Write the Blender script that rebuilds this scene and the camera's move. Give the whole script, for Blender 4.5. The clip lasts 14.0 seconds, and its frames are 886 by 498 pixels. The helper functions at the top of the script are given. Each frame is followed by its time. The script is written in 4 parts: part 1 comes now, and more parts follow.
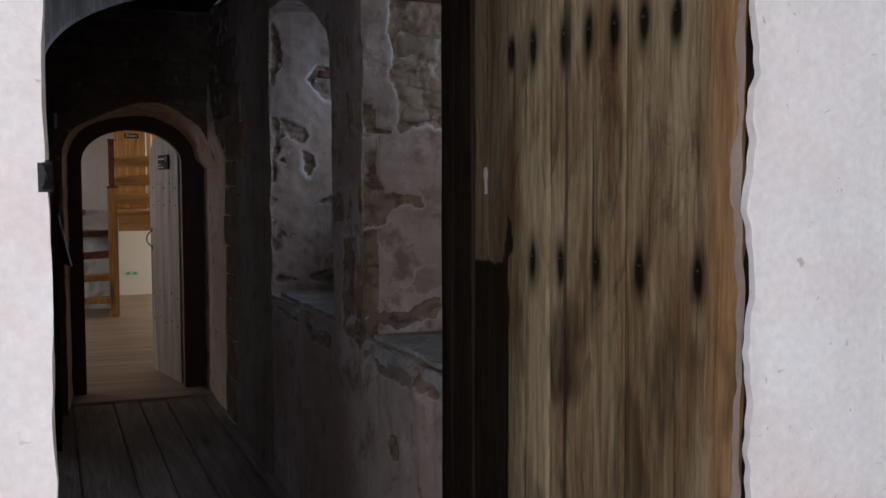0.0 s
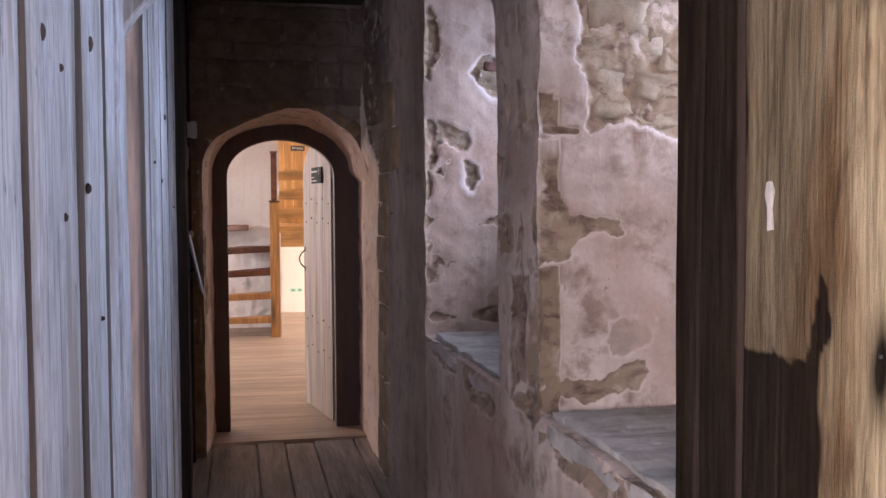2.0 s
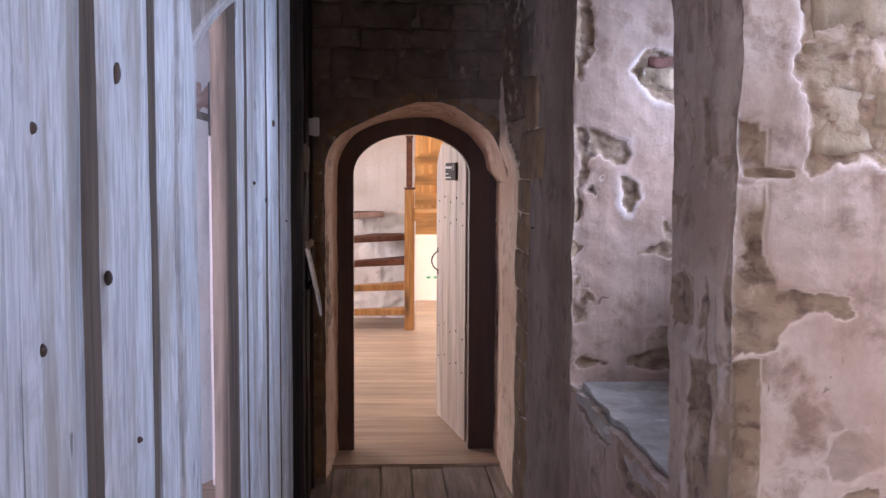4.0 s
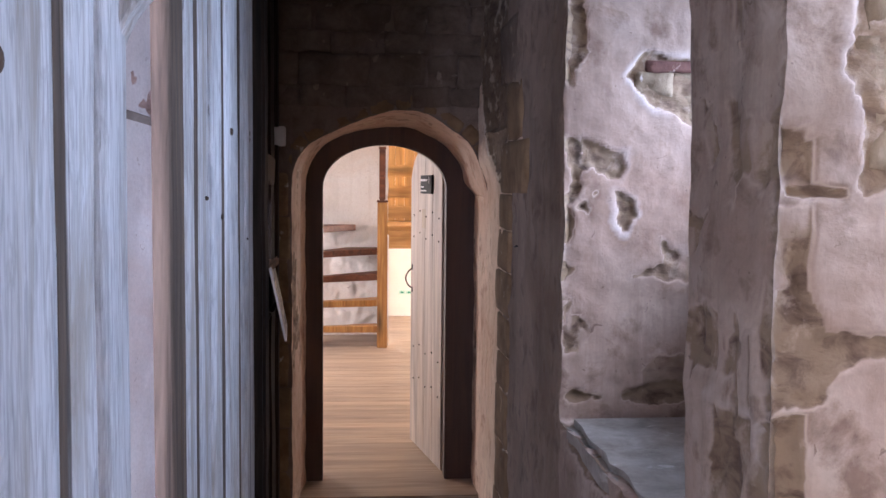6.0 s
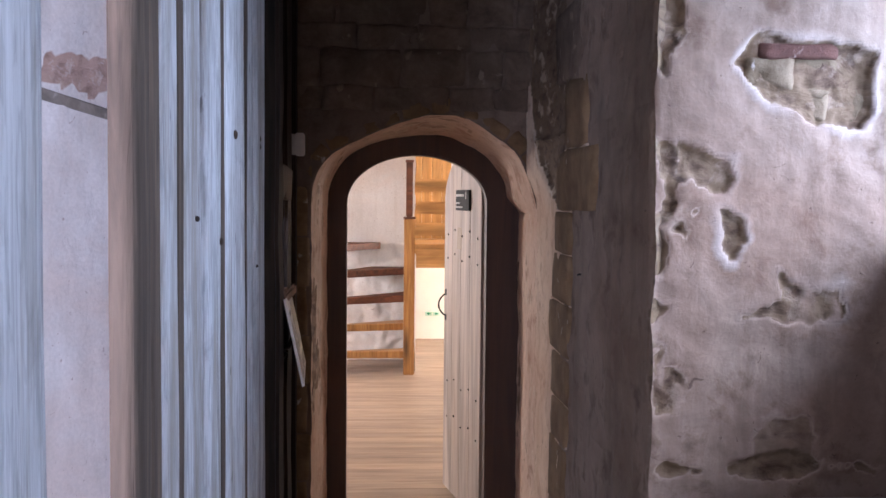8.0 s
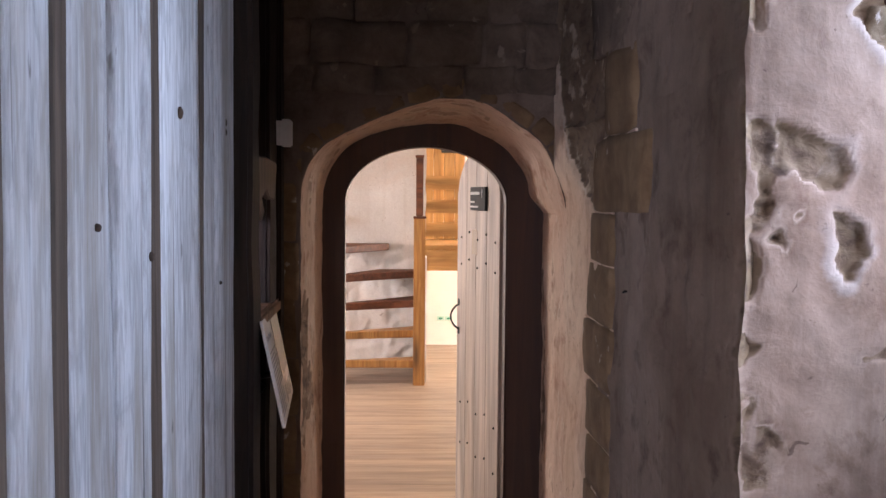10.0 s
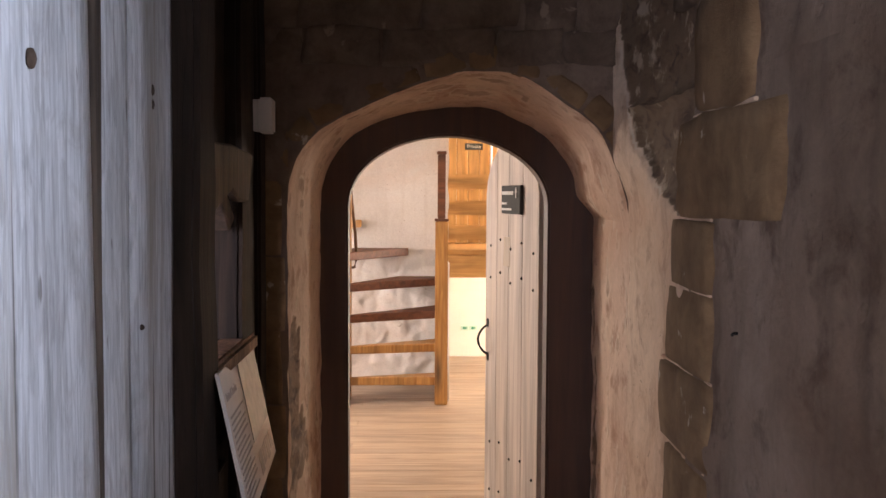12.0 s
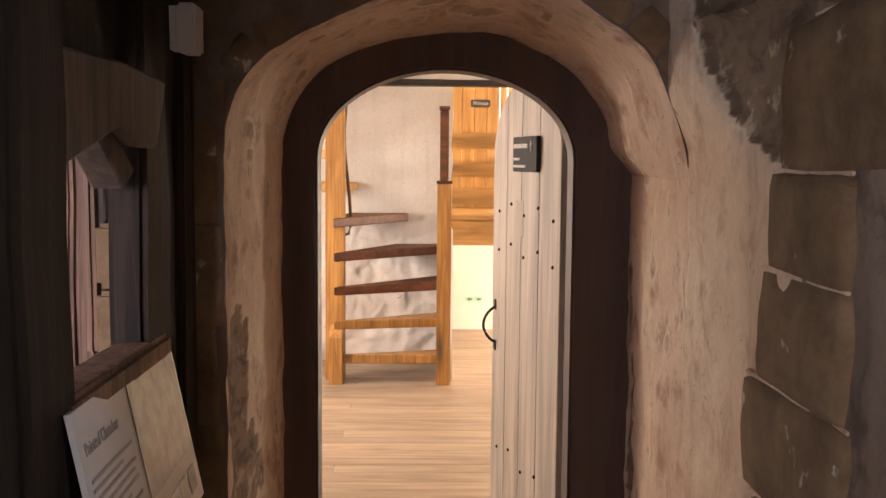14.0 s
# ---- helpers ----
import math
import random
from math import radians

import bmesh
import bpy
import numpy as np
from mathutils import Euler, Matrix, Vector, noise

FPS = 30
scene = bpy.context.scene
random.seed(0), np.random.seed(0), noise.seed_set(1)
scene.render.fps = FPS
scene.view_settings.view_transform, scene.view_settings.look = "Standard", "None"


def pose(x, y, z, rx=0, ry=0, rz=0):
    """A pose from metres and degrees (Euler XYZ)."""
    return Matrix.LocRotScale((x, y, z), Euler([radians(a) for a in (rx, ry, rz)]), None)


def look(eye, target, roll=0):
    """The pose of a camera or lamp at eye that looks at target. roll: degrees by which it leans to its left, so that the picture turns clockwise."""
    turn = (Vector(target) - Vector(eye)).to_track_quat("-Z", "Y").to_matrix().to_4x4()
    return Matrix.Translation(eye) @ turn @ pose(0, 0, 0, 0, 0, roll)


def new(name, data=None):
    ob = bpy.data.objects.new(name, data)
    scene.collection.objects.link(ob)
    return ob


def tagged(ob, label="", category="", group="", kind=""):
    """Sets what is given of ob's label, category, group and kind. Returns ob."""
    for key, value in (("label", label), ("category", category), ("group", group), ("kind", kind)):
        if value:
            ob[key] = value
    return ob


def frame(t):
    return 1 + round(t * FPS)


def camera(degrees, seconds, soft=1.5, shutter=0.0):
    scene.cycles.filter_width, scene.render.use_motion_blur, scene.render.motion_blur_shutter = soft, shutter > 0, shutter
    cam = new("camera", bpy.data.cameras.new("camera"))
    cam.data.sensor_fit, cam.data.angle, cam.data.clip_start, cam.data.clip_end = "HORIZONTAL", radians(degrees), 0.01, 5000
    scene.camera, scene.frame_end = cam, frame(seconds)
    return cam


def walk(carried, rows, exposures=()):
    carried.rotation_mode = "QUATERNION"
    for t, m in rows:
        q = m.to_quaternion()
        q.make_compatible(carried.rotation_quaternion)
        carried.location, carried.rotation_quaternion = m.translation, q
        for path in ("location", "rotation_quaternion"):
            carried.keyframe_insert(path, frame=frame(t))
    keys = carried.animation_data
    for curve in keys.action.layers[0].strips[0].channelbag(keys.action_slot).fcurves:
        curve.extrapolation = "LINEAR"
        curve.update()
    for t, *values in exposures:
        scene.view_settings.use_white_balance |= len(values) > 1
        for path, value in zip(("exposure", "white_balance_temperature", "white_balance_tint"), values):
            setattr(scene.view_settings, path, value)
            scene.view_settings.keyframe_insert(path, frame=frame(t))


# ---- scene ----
cam = camera(48.1, 14.0)
PATH = [
    (0, (0.264, 0.234, 1.415), (0.999, 2.09, 1.294), -0.2),
    (0.5, (0.401, 0.475, 1.438), (1.101, 2.345, 1.324), -0.6),
    (1, (0.512, 0.681, 1.427), (1.068, 2.599, 1.32), -0.5),
    (1.5, (0.54, 0.904, 1.426), (1.001, 2.847, 1.314), -0.5),
    (2, (0.534, 1.143, 1.44), (0.938, 3.099, 1.344), -0.3),
    (2.5, (0.555, 1.337, 1.433), (0.898, 3.305, 1.331), -0.3),
    (3, (0.616, 1.593, 1.511), (0.82, 3.577, 1.369), -0.1),
    (3.2, (0.63, 1.645, 1.552), (0.782, 3.633, 1.391), -0.1),
    (5.3, (0.624, 1.918, 1.635), (0.74, 3.909, 1.493), 0.4),
    (5.5, (0.626, 1.954, 1.631), (0.764, 3.944, 1.488), 0.4),
    (6, (0.637, 2.091, 1.623), (0.816, 4.079, 1.492), 0.5),
    (6.5, (0.663, 2.237, 1.623), (0.824, 4.227, 1.511), 0.6),
    (7, (0.647, 2.391, 1.61), (0.796, 4.383, 1.506), 0.5),
    (7.5, (0.603, 2.566, 1.621), (0.745, 4.559, 1.521), 0.5),
    (10, (0.649, 3.351, 1.626), (0.759, 5.345, 1.521), 0.5),
    (10.5, (0.67, 3.542, 1.608), (0.77, 5.537, 1.507), 0.5),
    (11, (0.739, 3.76, 1.621), (0.814, 5.756, 1.522), 0.4),
    (11.5, (0.737, 3.937, 1.609), (0.793, 5.934, 1.506), 0.3),
    (12, (0.68, 4.13, 1.628), (0.744, 6.126, 1.523), 0.3),
    (12.5, (0.657, 4.257, 1.611), (0.735, 6.253, 1.5), 0.4),
    (13, (0.68, 4.464, 1.598), (0.75, 6.458, 1.461), 0.2),
    (13.5, (0.708, 4.626, 1.601), (0.772, 6.619, 1.445), 0.2),
    (14, (0.731, 4.843, 1.595), (0.782, 6.835, 1.419), 0.5),
]
walk(cam, [(t, look(eye, target, roll)) for t, eye, target, roll in PATH], [(0, -2.25, 5650, 10), (0.5, -1.7, 5850, 16), (1.0, -0.55, 6150, 23), (1.5, -0.15, 6250, 26), (2.0, 0.05, 6050, 25), (3.0, 0.3, 5950, 26), (5.5, 0.32, 5900, 23), (7.5, 0.25, 5900, 21), (11.0, 0.28, 6550, 21), (14.0, 0.4, 7150, 18)])

# ---- world, sun, large lights ----
world = bpy.data.worlds.new("sky")
scene.world = world
world.use_nodes = True
wn = world.node_tree.nodes
sky = wn.new("ShaderNodeTexSky")
sky.sky_type = "NISHITA"
sky.sun_disc = False
sky.sun_elevation, sky.sun_rotation = radians(38), radians(120)
wn["Background"].inputs["Strength"].default_value = 0.06
world.node_tree.links.new(sky.outputs["Color"], wn["Background"].inputs["Color"])
sun = new("sun", bpy.data.lights.new("sun", "SUN"))
sun.data.energy, sun.data.angle, sun.data.color = 0.8, radians(15), (1.0, 0.96, 0.9)
sun.matrix_world = look((6, -4, 6), (0, 0, 0))


def window_light(name, eye, target, width, height, watts, colour):
    lamp = new(name, bpy.data.lights.new(name, "AREA"))
    lamp.data.shape, lamp.data.size, lamp.data.size_y = "RECTANGLE", width, height
    lamp.data.energy, lamp.data.color = watts, colour
    lamp.matrix_world = look(eye, target)
    return lamp


DAY = (0.63, 0.78, 1.0)
window_light("daylight_niche", (2.75, 3.27, 2.1), (0.5, 3.1, 1.5), 0.42, 1.5, 78, DAY)
window_light("daylight_niche", (2.75, 4.45, 2.1), (0.5, 4.45, 1.5), 0.9, 1.5, 86, DAY)
window_light("daylight_chamber", (-0.9, 1.62, 1.7), (-0.9, 6.0, 1.4), 1.0, 1.2, 165, (0.74, 0.8, 1.0))
window_light("daylight_near_room", (-1.6, -2.3, 1.7), (0.9, 1.4, 1.4), 1.2, 1.4, 780, (0.95, 0.96, 1.0))
window_light("daylight_stair_room", (-1.84, 10.5, 1.5), (1.2, 9.6, 1.0), 2.0, 1.4, 170, (1.0, 0.91, 0.81))
window_light("daylight_landing", (3.34, 13.3, 1.2), (0.6, 13.5, 1.1), 1.2, 2.1, 245, (1.0, 0.92, 0.77))


# ---- materials ----
class Nodes:
    """Short hand for building a node material."""

    def __init__(self, name):
        self.m = bpy.data.materials.new(name)
        self.m.use_nodes = True
        self.t = self.m.node_tree
        self.b = self.t.nodes["Principled BSDF"]

    def add(self, kind, **ins):
        n = self.t.nodes.new(kind)
        for k, v in ins.items():
            self.put(n, k.replace("_", " "), v)
        return n

    def put(self, n, k, v):
        s = n.inputs[int(k[1:])] if k[0] == "i" and k[1:].isdigit() else n.inputs[k]
        if isinstance(v, bpy.types.NodeSocket):
            self.t.links.new(v, s)
        else:
            s.default_value = v

    def coords(self, scale, shift=True):
        """Object coordinates, scaled by axis, shifted by each object's own random number."""
        tc = self.add("ShaderNodeTexCoord")
        out = tc.outputs["Object"]
        if shift:
            info = self.add("ShaderNodeObjectInfo")
            mul = self.add("ShaderNodeVectorMath", i0=info.outputs["Random"], i1=(17.0, 31.0, 23.0))
            mul.operation = "MULTIPLY"
            plus = self.add("ShaderNodeVectorMath", i0=out, i1=mul.outputs[0])
            out = plus.outputs[0]
        mp = self.add("ShaderNodeMapping", Vector=out, Scale=scale)
        return mp.outputs[0]

    def noise(self, vec, scale, detail=6.0, rough=0.6, distortion=0.0):
        n = self.add("ShaderNodeTexNoise", Vector=vec, Scale=scale, Detail=detail, Roughness=rough, Distortion=distortion)
        return n.outputs["Fac"]

    def ramp(self, fac, *stops):
        r = self.add("ShaderNodeValToRGB", Fac=fac)
        e = r.color_ramp.elements
        while len(e) < len(stops):
            e.new(0.5)
        for el, (p, c) in zip(e, stops):
            el.position = p
            el.color = (*c, 1) if isinstance(c, tuple) else (c, c, c, 1)
        return r.outputs["Color"]

    def mix(self, fac, a, b, how="MIX"):
        n = self.add("ShaderNodeMix")
        n.data_type, n.blend_type = "RGBA", how
        self.put(n, "i0", fac)
        self.put(n, "i6", (*a, 1) if isinstance(a, tuple) else a)
        self.put(n, "i7", (*b, 1) if isinstance(b, tuple) else b)
        return n.outputs[2]

    def math(self, how, a, b=0.5):
        n = self.add("ShaderNodeMath", i0=a, i1=b)
        n.operation = how
        return n.outputs[0]

    def finish(self, colour, rough, height=None, strength=0.5, distance=0.01, metal=0.0):
        self.put(self.b, "Base Color", (*colour, 1) if isinstance(colour, tuple) else colour)
        self.put(self.b, "Roughness", rough)
        self.put(self.b, "Metallic", metal)
        if height is not None:
            bump = self.add("ShaderNodeBump", Strength=strength, Distance=distance, Height=height)
            self.put(self.b, "Normal", bump.outputs[0])
        return self.m


def wood(name, dark, light, grain=1.0, rough=0.7, axis="z", knots=0.0, stain=None, stain_amount=0.5, relief=0.5, vary=0.15, rings=0.22, cracks=0.0, low=0.5):
    n = Nodes(name)
    s = {"x": (0.8, 13, 13), "y": (13, 0.8, 13), "z": (13, 13, 0.8)}[axis]
    v = n.coords(s)
    fine = n.noise(v, 4.0 * grain, 6, 0.58, 0.9)
    broad = n.noise(n.coords({"x": (0.5, 5, 5), "y": (5, 0.5, 5), "z": (5, 5, 0.5)}[axis]), 1.6, 4, 0.55, 1.2)
    col = n.ramp(fine, (0.3, dark), (0.62, light))
    tone = n.ramp(broad, (0.3, 0.55), (0.68, 1.0))
    col = n.mix(1.0, col, tone, "MULTIPLY")
    ring = n.add("ShaderNodeTexWave", Vector=n.coords({"x": (0.25, 3, 3), "y": (3, 0.25, 3), "z": (3, 3, 0.25)}[axis]), Scale=4.0, Distortion=9.0, Detail=3.0)
    col = n.mix(rings, col, n.ramp(ring.outputs["Fac"], (0.1, 0.5), (0.6, 1.0)), "MULTIPLY")
    own = n.add("ShaderNodeObjectInfo")
    col = n.mix(1.0, col, n.ramp(own.outputs["Random"], (0.0, 1.0 - vary), (1.0, 1.0)), "MULTIPLY")
    if stain:
        st = n.noise(n.coords({"x": (0.6, 3, 3), "y": (3, 0.6, 3), "z": (3, 3, 0.6)}[axis]), 1.3, 5, 0.6, 0.5)
        col = n.mix(n.ramp(st, (low, 0.0), (low + 0.18, stain_amount)), col, stain)
    if cracks:
        cr = n.noise(n.coords({"x": (0.35, 38, 38), "y": (38, 0.35, 38), "z": (38, 38, 0.35)}[axis]), 1.0, 3, 0.5)
        col = n.mix(n.ramp(cr, (0.67, 0.0), (0.72, cracks)), col, (0.05, 0.04, 0.035))
    if knots:
        vo = n.add("ShaderNodeTexVoronoi", Vector=n.coords({"x": (1.1, 5, 5), "y": (5, 1.1, 5), "z": (5, 5, 1.1)}[axis]), Scale=knots)
        col = n.mix(n.ramp(vo.outputs["Distance"], (0.04, 0.9), (0.13, 0.0)), col, (0.035, 0.026, 0.02))
    return n.finish(col, rough, n.math("ADD", fine, n.math("MULTIPLY", broad, 0.6)), relief, 0.006)


def lime_plaster(name, light, mid, stain, stone, stone_dark, wear=0.5):
    """Old limewash with stains; the vertex value "bare" uncovers the rough stone below."""
    n = Nodes(name)
    at = n.add("ShaderNodeAttribute")
    at.attribute_name = "bare"
    bare = at.outputs["Fac"]
    v = n.coords((1, 1, 1), False)
    big = n.noise(v, 1.7, 6, 0.6, 0.4)
    small = n.noise(v, 9.0, 8, 0.65, 0.2)
    grain = n.noise(v, 70.0, 5, 0.6)
    col = n.ramp(big, (0.3, mid), (0.62, light))
    col = n.mix(n.ramp(small, (0.52, 0.0), (0.66, wear)), col, stain)
    broad = n.noise(v, 0.8, 5, 0.65, 0.8)
    col = n.mix(n.ramp(broad, (0.42, 0.0), (0.66, 0.65)), col, tuple(m * k for m, k in zip(mid, (1.0, 0.82, 0.72))))
    streak = n.noise(n.coords((9, 9, 0.8), False), 1.6, 5, 0.6)
    col = n.mix(n.ramp(streak, (0.52, 0.0), (0.75, 0.45)), col, stain)
    col = n.mix(0.25, col, n.ramp(grain, (0.3, 0.6), (0.7, 1.15)), "MULTIPLY")
    speck = n.noise(v, 34.0, 3, 0.5, 1.0)
    col = n.mix(n.ramp(speck, (0.69, 0.0), (0.74, 0.6)), col, stone_dark)
    lip = n.math("MULTIPLY", n.ramp(bare, (0.03, 0.0), (0.28, 0.4), (0.5, 0.0)), n.ramp(small, (0.42, 0.0), (0.6, 1.0)))
    col = n.mix(lip, col, tuple(min(0.8, q * 1.35) for q in light))
    sv = n.noise(n.coords((1, 1, 1.7), False), 11.0, 8, 0.62, 0.6)
    sc = n.ramp(sv, (0.34, stone_dark), (0.52, stone))
    smear = n.noise(v, 12.0, 7, 0.62, 0.3)
    sc = n.mix(n.ramp(smear, (0.55, 0.0), (0.64, 0.75)), sc, tuple(0.55 * p + 0.45 * q for p, q in zip(light, stone)))
    col = n.mix(n.ramp(bare, (0.4, 0.0), (0.6, 1.0)), col, sc)
    fresh = n.add("ShaderNodeAttribute")
    fresh.attribute_name = "lime"
    col = n.mix(fresh.outputs["Fac"], col, (0.66, 0.6, 0.57))
    h = n.math("ADD", n.math("MULTIPLY", grain, 0.16), n.math("MULTIPLY", small, 1.0))
    h = n.math("ADD", h, n.math("MULTIPLY", n.math("MULTIPLY", sv, bare), 1.6))
    return n.finish(col, 0.92, h, 0.5, 0.012)


def stone_mat(name, dark, mid, pale, scale=14.0):
    n = Nodes(name)
    v = n.coords((1, 1, 1))
    a, b = n.noise(v, scale, 8, 0.7, 0.3), n.noise(v, 3.0, 4, 0.6)
    col = n.ramp(a, (0.32, dark), (0.62, mid))
    col = n.mix(n.ramp(b, (0.4, 0.0), (0.7, 0.5)), col, dark)
    fl = n.noise(v, 10.0, 7, 0.6, 0.3)
    col = n.mix(n.ramp(fl, (0.63, 0.0), (0.67, 0.75)), col, pale)
    return n.finish(col, 0.93, a, 0.7, 0.012)


def plain(name, colour, rough, metal=0.0, scale=30.0, vary=0.15):
    n = Nodes(name)
    f = n.noise(n.coords((1, 1, 1)), scale, 4, 0.6)
    col = n.mix(1.0, colour, n.ramp(f, (0.3, 1.0 - vary), (0.7, 1.0)), "MULTIPLY")
    return n.finish(col, rough, f, 0.12, 0.003, metal)


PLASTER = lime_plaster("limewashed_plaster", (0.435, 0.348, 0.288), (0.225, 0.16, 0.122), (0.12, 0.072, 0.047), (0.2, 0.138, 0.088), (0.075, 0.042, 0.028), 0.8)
# darker copy of PLASTER: the dim stretch's shade is in its colour
SHADED_PLASTER = lime_plaster("shaded_limewash", (0.32, 0.24, 0.18), (0.155, 0.106, 0.073), (0.085, 0.052, 0.033), (0.2, 0.138, 0.082), (0.06, 0.036, 0.024), 0.85)
# paler copy with the doorway's grazing light in the colour; mortar joints use it too
DOORSIDE = lime_plaster("door_lit_pale_limewash", (0.8, 0.655, 0.5), (0.58, 0.42, 0.29), (0.3, 0.17, 0.11), (0.17, 0.112, 0.068), (0.07, 0.04, 0.026), 0.6)
# dark end face; its brown is warmed to carry light from the doorway
END_PLASTER = lime_plaster("dark_stone_face", (0.22, 0.155, 0.115), (0.14, 0.097, 0.07), (0.08, 0.053, 0.037), (0.17, 0.113, 0.08), (0.05, 0.033, 0.023), 0.7)
# reveal pink made paler and more orange for the stair room's warm light
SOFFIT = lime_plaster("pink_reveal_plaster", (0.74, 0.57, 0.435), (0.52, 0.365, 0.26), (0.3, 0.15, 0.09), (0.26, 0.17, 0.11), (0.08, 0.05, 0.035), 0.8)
WHITE = lime_plaster("white_limewash", (0.8, 0.79, 0.77), (0.74, 0.73, 0.71), (0.62, 0.58, 0.54), (0.5, 0.36, 0.3), (0.32, 0.22, 0.18), 0.15)
SOFFIT_PALE = plain("pale_pink_board", (0.7, 0.6, 0.55), 0.7, 0, 5.0, 0.1)
CREAM = plain("cream_paint", (0.85, 0.81, 0.71), 0.8, 0, 6.0, 0.05)
QUOIN = stone_mat("brown_quoin_stone", (0.12, 0.067, 0.03), (0.25, 0.157, 0.08), (0.55, 0.48, 0.4), 8.0)
BARE_STONE = stone_mat("bare_ochre_stone", (0.115, 0.08, 0.046), (0.28, 0.215, 0.148), (0.56, 0.5, 0.46), 11.0)
RED_BRICK = stone_mat("dark_red_brick", (0.07, 0.03, 0.022), (0.14, 0.06, 0.045), (0.4, 0.32, 0.28), 12.0)
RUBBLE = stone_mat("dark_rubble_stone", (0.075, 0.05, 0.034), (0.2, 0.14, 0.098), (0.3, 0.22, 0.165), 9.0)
SILL = stone_mat("grey_sill_stone", (0.17, 0.148, 0.125), (0.36, 0.32, 0.28), (0.45, 0.41, 0.37), 8.0)


def silver_oak(name):
    """Riven oak gone silver: streaks, cathedral figure, brown stains, cracks and specks."""
    n = Nodes(name)
    fine = n.noise(n.coords((26, 26, 1.3)), 3.0, 9, 0.66, 0.5)
    col = n.ramp(fine, (0.28, (0.475, 0.48, 0.483)), (0.48, (0.69, 0.7, 0.712)), (0.7, (0.82, 0.83, 0.846)))
    fig = n.add("ShaderNodeTexWave", Vector=n.coords((2.6, 2.6, 0.5)), Scale=6.0, Distortion=13.0, Detail=4.0)
    fig.inputs["Detail Scale"].default_value = 1.6
    col = n.mix(0.34, col, n.ramp(fig.outputs["Fac"], (0.1, 0.5), (0.4, 1.0)), "MULTIPLY")
    pore = n.noise(n.coords((150, 150, 7)), 1.0, 3, 0.6)
    col = n.mix(0.4, col, n.ramp(pore, (0.36, 0.55), (0.52, 1.0)), "MULTIPLY")
    blotch = n.noise(n.coords((5, 5, 1.3)), 1.2, 7, 0.65, 0.8)
    col = n.mix(1.0, col, n.ramp(blotch, (0.32, 0.8), (0.6, 1.0)), "MULTIPLY")
    grime = n.noise(n.coords((9, 9, 4)), 1.0, 8, 0.7, 1.2)
    col = n.mix(n.ramp(grime, (0.52, 0.0), (0.68, 0.55)), col, (0.27, 0.255, 0.25))
    brown = n.noise(n.coords((6, 6, 0.7)), 1.1, 6, 0.65, 0.6)
    col = n.mix(n.ramp(brown, (0.5, 0.0), (0.64, 0.75)), col, (0.34, 0.295, 0.24))
    own = n.add("ShaderNodeObjectInfo")
    col = n.mix(1.0, col, n.ramp(own.outputs["Random"], (0.0, 0.82), (1.0, 1.0)), "MULTIPLY")
    crack = n.noise(n.coords((34, 34, 0.4)), 1.0, 4, 0.55, 0.3)
    col = n.mix(n.ramp(crack, (0.65, 0.0), (0.7, 0.85)), col, (0.06, 0.05, 0.045))
    speck = n.noise(n.coords((30, 30, 9)), 1.0, 3, 0.5)
    col = n.mix(n.ramp(speck, (0.7, 0.0), (0.74, 0.7)), col, (0.09, 0.075, 0.06))
    return n.finish(col, 0.78, n.math("SUBTRACT", fine, n.math("MULTIPLY", crack, 0.8)), 0.8, 0.008)


GREY_OAK = silver_oak("weathered_grey_oak")
# pinkish brown, lightened and warmed to carry the glow inside the gabled opening
LIMED_BROWN = wood("pinkish_brown_oak", (0.12, 0.055, 0.03), (0.34, 0.185, 0.11), 0.9, 0.7, "z", 0.5, None, 0, 0.6, 0.2, 0.35)
SMOKED_OAK = wood("scorched_brown_oak", (0.032, 0.018, 0.011), (0.115, 0.07, 0.044), 0.8, 0.75, "z", 0.6, None, 0, 0.6)
BARK_OAK = wood("brown_oak_edge", (0.055, 0.037, 0.026), (0.17, 0.12, 0.085), 0.6, 0.85, "z", 0, None, 0, 0.8)
DARK_OAK = wood("near_black_oak", (0.012, 0.0072, 0.0045), (0.042, 0.026, 0.017), 0.7, 0.8, "z", 0.8, None, 0, 0.5)
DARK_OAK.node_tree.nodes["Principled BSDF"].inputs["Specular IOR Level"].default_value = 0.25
FRAME_OAK = wood("dark_brown_door_frame", (0.055, 0.02, 0.009), (0.082, 0.033, 0.016), 0.6, 0.6, "z", 0, None, 0, 0.2, 0.0, 0.05)


